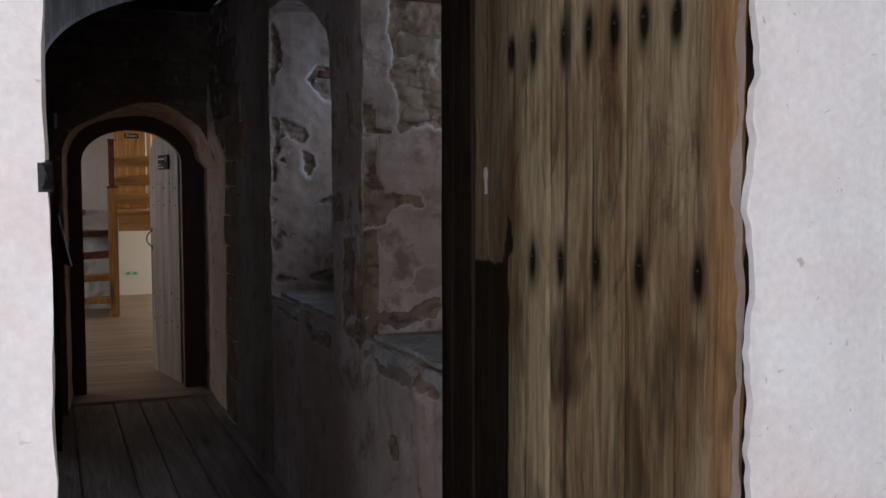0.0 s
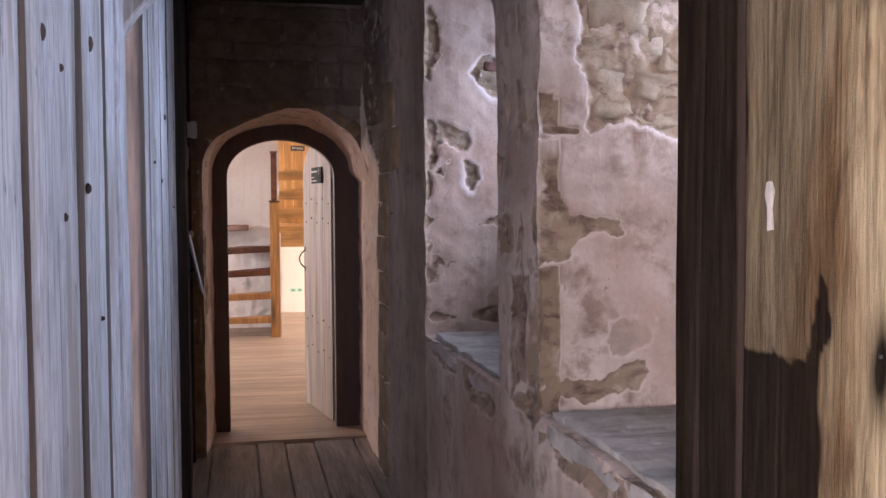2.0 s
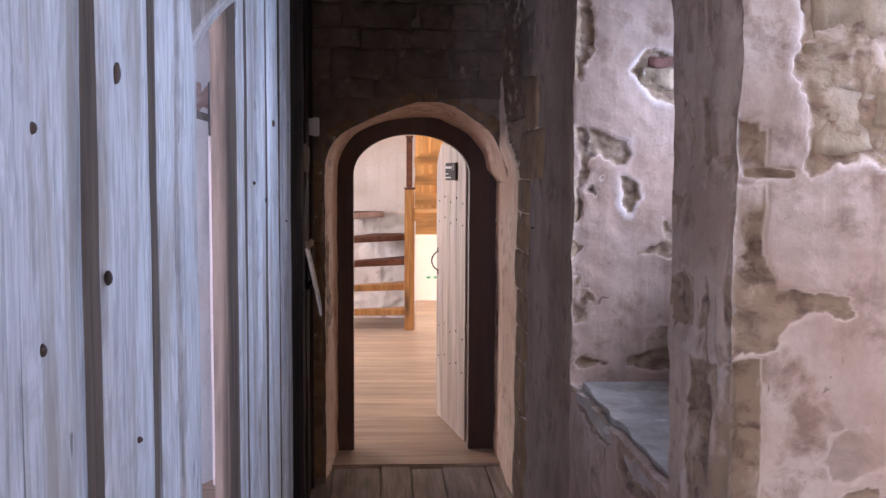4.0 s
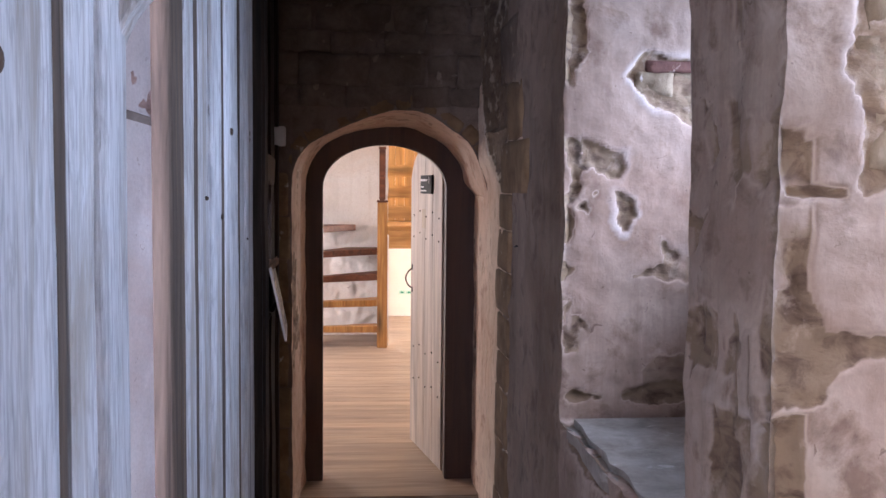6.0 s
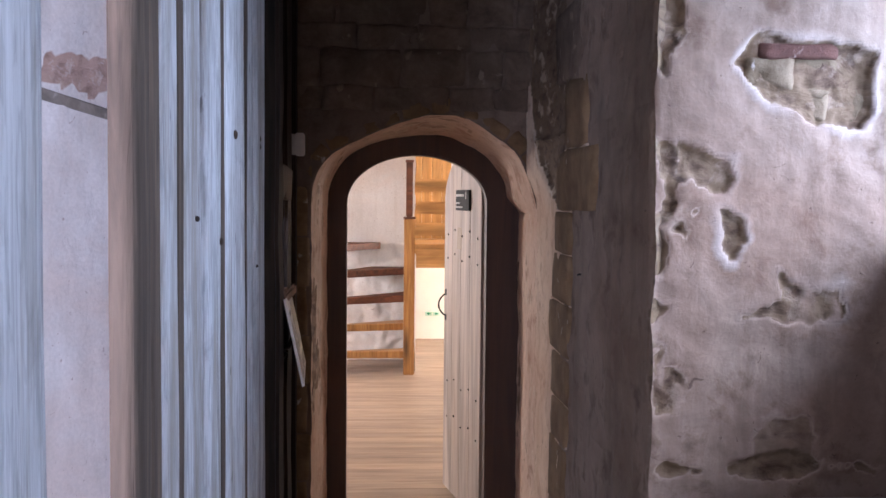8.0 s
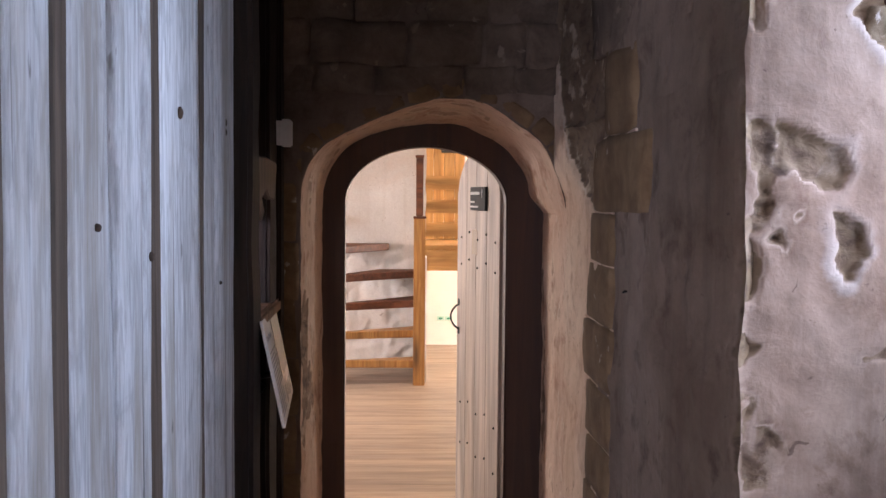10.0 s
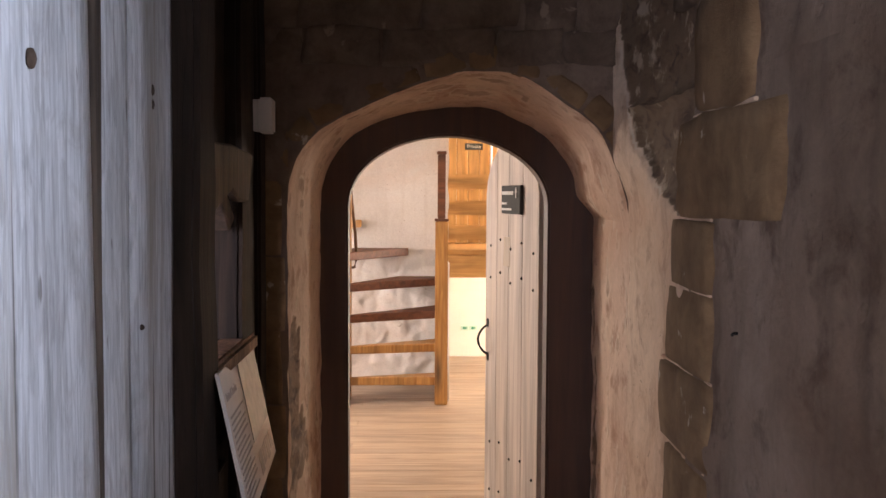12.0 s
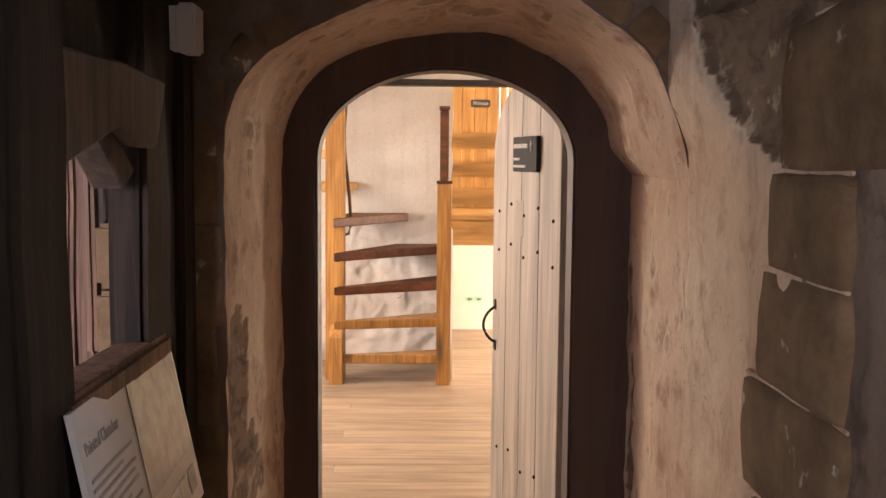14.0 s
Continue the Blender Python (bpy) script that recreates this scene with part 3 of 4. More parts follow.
block(1.34, 1.5, -0.3, DEEP, 7.4, SILL_Z - 0.04, 0, core)
for a, b in ((1.5, 2.37), (3.58, 3.87), (5.1, 7.4)):
    block(1.34, a, SILL_Z - 0.04, DEEP, b, TOP, 0, core)
for a, b in NICHES:
    # unseen infill added across the window foot to keep light off the lower reveals
    block(1.9, a - 0.05, SILL_Z - 0.04, DEEP + 0.02, b + 0.05, 1.63 if a < 3 else 1.56, 0, core)
    block(1.34, a - 0.05, 2.34, DEEP, b + 0.05, TOP, 0, core)
part("wall_core", core, RUBBLE, wall_right)
for a, b in NICHES:
    part("window_sill", worn_block(1.277, a + 0.02, SILL_Z - 0.075, 1.9, b - 0.02, SILL_Z + 0.014, 24, 0.016, a, 0.022, 8.0), SILL, wall_right, "worn grey stone sill slab")

# stones in the broken plaster of the recesses
for k, (x0, z0, x1, z1) in enumerate(((1.43, 1.66, 1.52, 1.76), (1.535, 1.7, 1.68, 1.765), (1.55, 1.63, 1.66, 1.69), (1.4, 1.775, 1.6, 1.85), (1.61, 1.775, 1.8, 1.84), (1.69, 1.62, 1.82, 1.76), (1.42, 1.86, 1.56, 1.96), (1.57, 1.855, 1.79, 1.95), (1.45, 1.97, 1.66, 2.06), (1.67, 1.96, 1.86, 2.07))):
    part("rubble_stone", stone(x0 - 0.006, 3.546 + 0.003 * (k % 3), z0 - 0.005, x1 + 0.006, 3.6, z1 + 0.005, k + 5, 0.016, 0.12, 15.0), BARE_STONE, wall_right)
part("brick", stone(1.42, 3.541, 2.07, 1.8, 3.6, 2.16, 17, 0.01, 0.2), RED_BRICK, wall_right, "dark red brick in the broken plaster")
part("brick", stone(1.515, 5.062, 1.967, 1.72, 5.12, 2.003, 21, 0.008, 0.25, 9.0), RED_BRICK, wall_right, "dark red brick in the broken plaster")
for k, (x0, z0, x1, z1) in enumerate(((1.49, 1.905, 1.6, 1.96), (1.61, 1.88, 1.7, 1.96), (1.6, 1.825, 1.69, 1.875), (1.71, 1.82, 1.775, 1.96))):
    part("rubble_stone", stone(x0 - 0.005, 5.07 + 0.003 * (k % 2), z0 - 0.004, x1 + 0.005, 5.12, z1 + 0.004, k + 27, 0.014, 0.12, 16.0), BARE_STONE, wall_right)

# quoin stones near the door, flush with the plaster and bedded in pale mortar, and the big block over them
z = 0.02
for k, (h, y0, y1) in enumerate(((0.26, 6.1, 6.44), (0.24, 6.06, 6.4), (0.24, 6.08, 6.38), (0.15, 6.06, 6.36), (0.165, 6.05, 6.38), (0.185, 6.03, 6.42), (0.175, 6.05, 6.36), (0.15, 6.05, 6.33))):
    part("quoin_stone", stone(1.259, y0, z + 0.003, 1.38, y1, z + h - 0.003, k + 11, 0.007, 0.14), QUOIN, wall_right)
    z += h
    part("mortar_joint", worn_block(1.2665, y0 + 0.01, z - 0.0035, 1.31, y1 + 0.01, z + 0.0035, 14, 0.004, k + 2, 0.002, 14.0), DOORSIDE, wall_right, "pale lime mortar joint")
part("quoin_stone", stone(1.258, 5.68, 1.585, 1.38, 6.3, 1.795, 31, 0.014, 0.15), QUOIN, wall_right)
part("quoin_stone", stone(1.262, 5.82, 1.8, 1.38, 6.2, 2.03, 33, 0.014, 0.15), QUOIN, wall_right)
part("quoin_stone", stone(1.266, 5.9, 2.04, 1.4, 6.4, 2.3, 35, 0.01), RUBBLE, wall_right)
part("mortar_joint", worn_block(1.2665, 5.82, 1.794, 1.31, 6.2, 1.801, 18, 0.004, 41, 0.002, 12.0), DOORSIDE, wall_right, "pale lime mortar joint")

# ---- the passage: end wall with the arched doorway ----
wall_end = thing("wall_end", "dark brown rubble end wall round a plastered arched doorway", "wall", kind="structure")
# the arch in front, on the wall's face, and behind, where it meets the door frame
FRONT_ARCH = [(0.343, 1.6), (0.35, 1.685), (0.395, 1.77), (0.467, 1.831), (0.636, 1.909), (0.79, 1.962), (0.885, 1.968), (0.99, 1.95), (1.115, 1.875), (1.193, 1.806), (1.224, 1.755), (1.279, 1.59), (1.282, 1.56)]
BACK_ARCH = [(0.383, 1.6), (0.39, 1.67), (0.43, 1.765), (0.525, 1.85), (0.67, 1.903), (0.79, 1.924), (0.875, 1.926), (0.961, 1.913), (1.088, 1.85), (1.166, 1.777), (1.212, 1.7), (1.229, 1.628), (1.284, 1.565)]


def along(points, u):
    """A smooth curve through the points, u from 0 to 1."""
    k = min(int(u * (len(points) - 1)), len(points) - 2)
    t = u * (len(points) - 1) - k
    p0, p1, p2, p3 = [points[min(max(k + i, 0), len(points) - 1)] for i in (-1, 0, 1, 2)]
    return tuple(0.5 * (2 * b + (c - a) * t + (2 * a - 5 * b + 4 * c - d) * t * t + (3 * b - a - 3 * c + d) * t ** 3) for a, b, c, d in zip(p0, p1, p2, p3))


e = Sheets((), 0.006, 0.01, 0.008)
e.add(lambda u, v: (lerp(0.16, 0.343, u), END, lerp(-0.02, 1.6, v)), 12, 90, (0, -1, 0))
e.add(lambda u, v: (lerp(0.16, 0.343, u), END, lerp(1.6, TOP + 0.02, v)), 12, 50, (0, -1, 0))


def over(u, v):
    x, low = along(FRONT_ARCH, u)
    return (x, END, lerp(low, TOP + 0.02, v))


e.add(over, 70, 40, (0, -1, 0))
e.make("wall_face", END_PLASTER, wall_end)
rng = random.Random(21)
chips = ()
for _ in range(46):
    x, low = along(FRONT_ARCH, rng.uniform(0, 1))
    chips += ((x, rng.uniform(6.86, 7.4), low - 0.01, 0.04, rng.uniform(0.01, 0.06), rng.uniform(0.01, 0.03), rng.uniform(0.38, 0.55)),)
    chips += ((rng.choice((0.36, 1.283)), rng.uniform(6.88, 7.35), rng.uniform(0.5, 1.6), 0.08, rng.uniform(0.008, 0.03), rng.uniform(0.02, 0.08), rng.uniform(0.38, 0.52)),)
g = Sheets(((0.37, 7.0, 0.9, 0.06, 0.2, 0.1), (0.36, 6.95, 1.05, 0.05, 0.1, 0.3), (1.285, 7.37, 0.75, 0.1, 0.035, 0.35, 0.6), (1.285, 7.38, 1.25, 0.1, 0.03, 0.1, 0.6)) + chips, 0.007, 0.009, 0.007)


def soffit(u, v):
    (x0, z0), (x1, z1) = along(FRONT_ARCH, u), along(BACK_ARCH, u)
    return (lerp(x0, x1, v), lerp(END, 7.42, v), lerp(z0, z1, v) + 0.012 * math.sin(math.pi * v) * (z0 > 1.7))


g.add(soffit, 120, 30, (0, 0, -1))
g.add(lambda u, v: (lerp(0.343, 0.383, u), lerp(END, 7.42, u), lerp(-0.02, 1.6, v)), 30, 100, (1, 0, 0))
g.add(lambda u, v: (lerp(1.282, 1.284, u), lerp(END, 7.42, u), lerp(-0.02, lerp(1.56, 1.565, u), v)), 30, 100, (-1, 0, 0))
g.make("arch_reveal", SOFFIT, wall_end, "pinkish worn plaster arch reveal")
core = bmesh.new()
block(-0.1, END + 0.04, -0.3, 0.31, 7.55, TOP, 0, core)
block(1.345, END + 0.04, -0.3, 1.95, 7.55, TOP, 0, core)
block(0.31, END + 0.04, 2.0, 1.345, 7.55, TOP, 0, core)
part("wall_core", core, RUBBLE, wall_end)
rng = random.Random(4)
z = 1.99
while z < TOP - 0.04:
    h = rng.uniform(0.07, 0.17)
    xx = 0.28 + rng.uniform(-0.12, 0.0)
    while xx < 1.27:
        w = rng.uniform(0.1, 0.38)
        x0, x1 = max(xx, 0.27), min(xx + w - 0.004, 1.285)
        if x1 - x0 > 0.05:
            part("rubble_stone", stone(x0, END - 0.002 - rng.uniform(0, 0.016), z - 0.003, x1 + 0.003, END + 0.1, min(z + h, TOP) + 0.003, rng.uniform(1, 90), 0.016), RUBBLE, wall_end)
        xx += w
    z += h
for k in range(8):
    z0 = 0.03 + k * 0.205
    part("jamb_stone", stone(0.25, END - 0.008, z0 - 0.004, 0.337 - 0.01 * (k % 2), END + 0.08, z0 + 0.205, k + 51, 0.008), QUOIN, wall_end)
for k in range(10):
    u = 0.1 + 0.078 * k
    (ax, az), (bx, bz) = along(FRONT_ARCH, u - 0.03), along(FRONT_ARCH, u + 0.03)
    tilt = math.degrees(math.atan2(bz - az, bx - ax))
    half = math.hypot(bx - ax, bz - az) * 0.62
    st = part("arch_stone", stone(-half, -0.022, 0.006, half, 0.05, 0.05 + 0.012 * (k % 3), k + 71, 0.008, 0.3, 9.0), QUOIN, wall_end)
    st.matrix_world = Matrix.Translation(((ax + bx) / 2, END + 0.018, (az + bz) / 2)) @ pose(0, 0, 0, 0, -tilt, 0)

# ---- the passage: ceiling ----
ceiling = tagged(part("ceiling", block(-0.1, 1.5, TOP, 1.245, 7.5, TOP + 0.012, 0), DARK_OAK), "dark boarded ceiling of the passage", "ceiling", kind="structure")
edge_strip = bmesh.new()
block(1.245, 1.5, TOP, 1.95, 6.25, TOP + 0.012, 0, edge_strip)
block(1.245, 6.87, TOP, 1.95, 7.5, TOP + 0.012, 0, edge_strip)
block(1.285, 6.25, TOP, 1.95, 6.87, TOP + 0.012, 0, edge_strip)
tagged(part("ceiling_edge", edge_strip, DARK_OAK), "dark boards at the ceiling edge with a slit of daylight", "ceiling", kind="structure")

# ---- the passage: plank partition ----
partition = thing("plank_partition", "partition of weathered grey upright oak planks", "plank wall", kind="structure")


def plank(y0, y1, z0, z1, face, thick, seed, material, wave=0.012, name="plank"):
    """An upright riven board: its edges wander and its face is slightly hollow."""
    rows, cols = 40, 6
    verts, faces = [], []
    for side in (0, 1):
        for j in range(rows + 1):
            z = lerp(z0, z1, j / rows)
            w0 = noise.noise(Vector((seed * 3.7, z * 1.3, 1))) * wave + noise.noise(Vector((seed, z * 9, 5))) * 0.0025
            w1 = noise.noise(Vector((seed * 5.1, z * 1.3, 8))) * wave + noise.noise(Vector((seed, z * 9, 2))) * 0.0025
            for i in range(cols + 1):
                u = i / cols
                y = lerp(y0 + w0, y1 + w1, u)
                round_off = 0.006 * (smooth(0, 0.12, u) * smooth(0, 0.12, 1 - u) - 1)
                lump = noise.noise(Vector((seed, y * 6, z * 0.9))) * 0.003 + noise.noise(Vector((seed, y * 30, z * 3))) * 0.0016
                verts.append((face + round_off + lump if side == 0 else face - thick, y, z))
    w, half = cols + 1, (rows + 1) * (cols + 1)
    for j in range(rows):
        for i in range(cols):
            a = j * w + i
            faces.append((a, a + 1, a + w + 1, a + w))
            faces.append((half + a, half + a + w, half + a + w + 1, half + a + 1))
        a, b = j * w, j * w + cols
        faces.append((a, a + w, half + a + w, half + a))
        faces.append((b, half + b, half + b + w, b + w))
    ob = part(name, (verts, [], faces), material, partition)
    ob.data.polygons.foreach_set("use_smooth", [True] * len(faces))
    return ob


boards = (
    (1.5, 1.86, 0.0), (1.865, 2.2, 0.004), (2.205, 2.6, 0.0), (2.615, 3.055, 0.004), (3.125, 3.425, 0.003), (3.468, 3.63, 0.004), (3.634, 3.81, 0.012),
    (4.4, 4.555, 0.005), (4.615, 4.82, 0.002), (4.822, 4.975, 0.009), (4.988, 5.048, 0.003), (5.118, 5.505, 0.002), (5.522, 5.68, 0.0), (5.684, 5.93, 0.008),
)
for k, (a, b, out) in enumerate(boards):
    plank(a, b, -0.02, TOP, LEFT + out, 0.03, k + 2, GREY_OAK, 0.014 + 0.012 * (k % 3))
for k, (a, b) in enumerate(((3.045, 3.135), (3.415, 3.48), (4.55, 4.625), (5.04, 5.125), (5.5, 5.53), (1.84, 1.9), (2.17, 2.23), (2.59, 2.63))):
    plank(a, b, -0.02, TOP, LEFT + 0.0005, 0.02, k + 40, BARK_OAK, 0.016, "batten")
for k, (ky, kz, r) in enumerate(((3.209, 1.752, 0.026), (3.146, 1.468, 0.018), (2.71, 1.693, 0.022), (3.736, 1.775, 0.02), (5.262, 1.78, 0.02), (5.773, 1.799, 0.02), (5.773, 1.776, 0.016), (5.026, 1.522, 0.014), (2.874, 1.417, 0.013), (2.86, 1.66, 0.012), (3.3, 1.2, 0.009), (4.72, 1.58, 0.01), (5.7, 1.42, 0.008))):
    bm = bmesh.new()
    bmesh.ops.create_icosphere(bm, subdivisions=2, radius=1)
    for v in bm.verts:
        wob = 1 + 0.3 * noise.noise(v.co * 2 + Vector((k, 0, 0)))
        v.co = Vector((LEFT + 0.005 + v.co.x * 0.006, ky + v.co.y * r * 0.45 * wob, kz + v.co.z * r * 0.6 * wob))
    part("knot", bm, SMOKED_OAK, partition)
# the post beyond the narrow doorway, and the rail over it
plank(4.215, 4.325, -0.02, TOP, LEFT + 0.006, 0.04, 62, BARK_OAK, 0.01, "post")
plank(4.325, 4.41, -0.02, TOP, LEFT + 0.002, 0.03, 61, BARK_OAK, 0.012)
part("lintel", worn_block(0.15, 3.78, 2.3, 0.245, 4.26, TOP, 4, 0.006, 4), BARK_OAK, partition)
# arched spandrel board and lintel across the passage
outline = [(LEFT - 0.02, 2.3), (LEFT - 0.02, 1.78)]
for k in range(17):
    a = math.pi / 2 * k / 16
    outline.append((LEFT + 0.6 * (1 - math.cos(a)), 1.8 + 0.3 * math.sin(a)))
outline.append((0.85, 2.3))
lintel = thing("arched_lintel", "grey oak lintel with a curved spandrel across the passage", "lintel", kind="structure")
part("spandrel", prism(outline, "y", 3.74, 3.81, 0.006), GREY_OAK, lintel)
part("beam", worn_block(LEFT - 0.04, 3.73, 2.3, 1.34, 3.84, 2.46, 8, 0.005, 3), DARK_OAK, lintel)

# ---- the chamber behind the narrow doorway ----
chamber = thing("wall_chamber", "pale limewashed walls of the side chamber", "wall", kind="structure")
def splay(u):
    """The splayed end of the side chamber in plan."""
    return lerp(-1.6, -0.1, u), lerp(4.64, 7.21, u)


c = Sheets(((-0.47, 6.58, 2.08, 0.16, 0.26, 0.075), (-0.2, 7.0, 1.98, 0.16, 0.3, 0.07), (-0.75, 6.1, 2.16, 0.2, 0.3, 0.1)), 0.008, 0.008)
c.add(lambda u, v: (-1.6, lerp(1.5, 4.64, u), lerp(-0.02, TOP, v)), 70, 55, (1, 0, 0))
c.add(lambda u, v: (*splay(u), lerp(-0.02, TOP, v)), 130, 110, (0.86, -0.5, 0))
c.make("wall_face", WHITE, chamber)
core = bmesh.new()
block(-1.8, 1.4, -0.3, -1.64, 7.1, TOP, 0, core)
part("wall_core", core, WHITE, chamber)
part("splay_core", prism([(-1.64, 4.68), (-0.1, 7.25), (-0.1, 7.36), (-1.64, 7.36)], "z", -0.3, TOP), WHITE, chamber)
slope = prism([(-0.62, 2.02), (-0.24, 1.9), (-0.24, 1.86), (-0.62, 1.975)], "y", -0.012, 0.03, 0.004)
for v in slope.verts:
    v.co.y += 4.64 + (v.co.x + 1.6) * 2.57 / 1.5
part("plaster_ledge", slope, SILL, chamber, "grey sloping plaster ledge")
panel = thing("wall_panel", "white upright panel under a slate-grey strip in the side chamber", "wall panel", kind="structure")
part("board", worn_block(-0.24, 6.85, -0.02, -0.02, 6.88, 1.79, 6, 0.004, 8, 0.004), SOFFIT_PALE, panel)
part("strip", worn_block(-0.24, 6.852, 1.792, -0.02, 6.88, 2.06, 3, 0.004, 9, 0.004), SIGN, panel, "slate-grey strip")
tagged(part("floor_chamber", block(-1.7, 1.4, -0.3, 0.0, 7.0, -0.004, 0), FLOOR_OAK), "oak boards of the side chamber floor", "floor", kind="structure")
tagged(part("ceiling_chamber", block(-1.8, 1.4, TOP, -0.1, 7.1, TOP + 0.06, 0), WHITE), "plain white ceiling of the side chamber", "ceiling", kind="structure")

# ---- dark timber framing with the small gabled window, by the end wall ----
framing = thing("timber_framing", "near-black oak framing with a gable-headed opening", "timber frame", kind="structure")
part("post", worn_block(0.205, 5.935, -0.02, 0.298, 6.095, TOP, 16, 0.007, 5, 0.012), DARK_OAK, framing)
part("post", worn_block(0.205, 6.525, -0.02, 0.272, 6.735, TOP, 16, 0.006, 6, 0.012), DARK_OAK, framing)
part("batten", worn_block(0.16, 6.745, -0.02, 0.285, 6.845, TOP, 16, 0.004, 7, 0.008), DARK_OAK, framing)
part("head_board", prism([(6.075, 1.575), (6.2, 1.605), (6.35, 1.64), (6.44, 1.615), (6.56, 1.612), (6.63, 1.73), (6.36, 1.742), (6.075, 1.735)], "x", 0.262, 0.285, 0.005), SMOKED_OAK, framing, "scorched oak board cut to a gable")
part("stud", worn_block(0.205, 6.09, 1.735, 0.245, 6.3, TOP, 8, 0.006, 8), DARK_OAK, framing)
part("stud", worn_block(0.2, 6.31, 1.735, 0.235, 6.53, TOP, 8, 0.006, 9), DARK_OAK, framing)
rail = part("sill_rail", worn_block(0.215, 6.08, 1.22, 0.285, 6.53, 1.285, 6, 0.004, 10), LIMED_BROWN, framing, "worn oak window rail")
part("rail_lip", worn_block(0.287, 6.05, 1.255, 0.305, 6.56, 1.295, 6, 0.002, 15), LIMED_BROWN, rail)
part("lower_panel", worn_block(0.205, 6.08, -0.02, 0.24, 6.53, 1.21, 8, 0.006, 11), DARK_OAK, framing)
part("inner_board", worn_block(-0.12, 6.78, 1.0, 0.058, 6.82, 1.78, 8, 0.006, 12), LIMED_BROWN, framing)
part("inner_board", worn_block(0.062, 6.79, 1.0, 0.1, 6.83, 1.7, 8, 0.005, 13), LIMED_BROWN, framing)
part("inner_back", worn_block(0.1, 6.81, 1.0, 0.2, 6.84, 1.78, 8, 0.004, 19), SMOKED_OAK, framing)
part("inner_post", worn_block(0.102, 6.72, 1.22, 0.122, 6.76, 1.72, 8, 0.004, 14), LIMED_BROWN, framing)
for k in range(2):
    part("inner_stone", worn_block(0.13, 6.7, 1.22 + 0.13 * k, 0.195, 6.8, 1.345 + 0.13 * k, 2, 0.006, k + 16, 0.01), QUOIN, framing)
part("gable_rafter", prism([(6.33, 1.628), (6.39, 1.655), (6.52, 1.575), (6.46, 1.545)], "x", 0.205, 0.258, 0.004), SMOKED_OAK, framing)

junction = thing("junction_box", "small off-white plastic box on the timber post", "junction box")
part("cover", worn_block(0.287, 6.695, 1.79, 0.322, 6.77, 1.88, 0, 0.0, 1, 0.005), PLASTIC, junction)
part("back_plate", block(0.27, 6.7, 1.795, 0.2865, 6.765, 1.875, 0.002), PLASTIC, junction)

# information board, hung under the window, leaning out at its foot
board = thing("information_board", "tilted cream information board with a grey picture", "information board")
across, up = Vector((-0.04, 0.64, -0.025)).normalized(), Vector((-0.062, 0.0, 0.288)).normalized()
up = (up - across * up.dot(across)).normalized()
panel_m = Matrix.Translation((0.374, 6.025, 0.998)) @ Matrix((across, up, across.cross(up))).transposed().to_4x4()
W, H = 0.64, 0.295


def on_board(name, x0, y0, x1, y1, z, material, thick=0.0012, label=""):
    ob = part(name, block(x0, y0, z, x1, y1, z + thick, 0), material, board, label)
    ob.matrix_world = panel_m
    return ob


on_board("panel", 0, 0, W, H, -0.008, CARD, 0.008)
on_board("picture", 0.27, 0.1, W - 0.02, H - 0.012, 0.001, CARD_GREY, 0.0012, "grey picture of a painted wall")
ob = words("heading", "Painted Chamber", 0.024, panel_m @ pose(0.02, H - 0.06, 0.0014), INK, board)
for k in range(15):
    on_board("text_line", 0.02, 0.2 - k * 0.0125, 0.235 - 0.05 * ((k * 7) % 4 == 3) - 0.01 * (k % 2), 0.2045 - k * 0.0125, 0.001, INK, 0.0008)
for k in range(4):
    on_board("sketch_line", 0.30 + k * 0.08, 0.02 + 0.008 * (k % 2), 0.36 + k * 0.08, 0.07, 0.001, CARD_GREY, 0.0006)
part("bracket", tube([(0.2, 6.12, 1.05), (0.28, 6.12, 1.06), (0.3, 6.12, 1.1)], 0.012), IRON, board, "black iron wall bracket")
part("bracket", tube([(0.2, 6.5, 1.05), (0.28, 6.5, 1.06), (0.3, 6.5, 1.1)], 0.012), IRON, board, "black iron wall bracket")
part("shelf_rail", worn_block(0.19, 6.06, 1.03, 0.25, 6.54, 1.075, 2, 0.001, 3, 0.008), DARK_OAK, board)

# ---- near room: white wall with its doorway, and the closing walls ----
near = thing("wall_near", "thick white limewashed wall of the near room", "wall", kind="structure")


def ragged(z):
    """The broken edge of the plaster behind the old door."""
    return 1.257 + 0.012 * noise.noise(Vector((3, z * 9, 0))) + 0.007 * noise.noise(Vector((7, z * 30, 0)))


nw = Sheets((), 0.006, 0.012)
nw.add(lambda u, v: (lerp(-2.0, 0.262, u), 1.4, lerp(-0.2, 2.8, v)), 120, 130, (0, -1, 0))
nw.add(lambda u, v: (lerp(ragged(lerp(-0.2, 2.8, v)), 3.0, u ** 1.5), 1.46, lerp(-0.2, 2.8, v)), 100, 420, (0, -1, 0))
nw.add(lambda u, v: (lerp(0.262, 1.25, u), lerp(1.4, 1.46, u), lerp(2.3, 2.8, v)), 60, 20, (0, -1, 0))
nw.add(lambda u, v: (0.262, lerp(1.4, 1.5, u), lerp(-0.2, 2.3, v)), 6, 110, (1, 0, 0))
nw.add(lambda u, v: (ragged(lerp(-0.2, 2.3, v)), lerp(1.46, 1.475, u), lerp(-0.2, 2.3, v)), 2, 350, (-1, 0, 0))
nw.make("wall_face", WHITE, near)
core = bmesh.new()
block(-2.0, 1.43, -0.3, 0.23, 1.5, 2.8, 0, core)
block(1.29, 1.475, -0.3, 3.0, 1.5, 2.8, 0, core)
block(0.23, 1.49, 2.33, 1.345, 1.53, 2.8, 0, core)
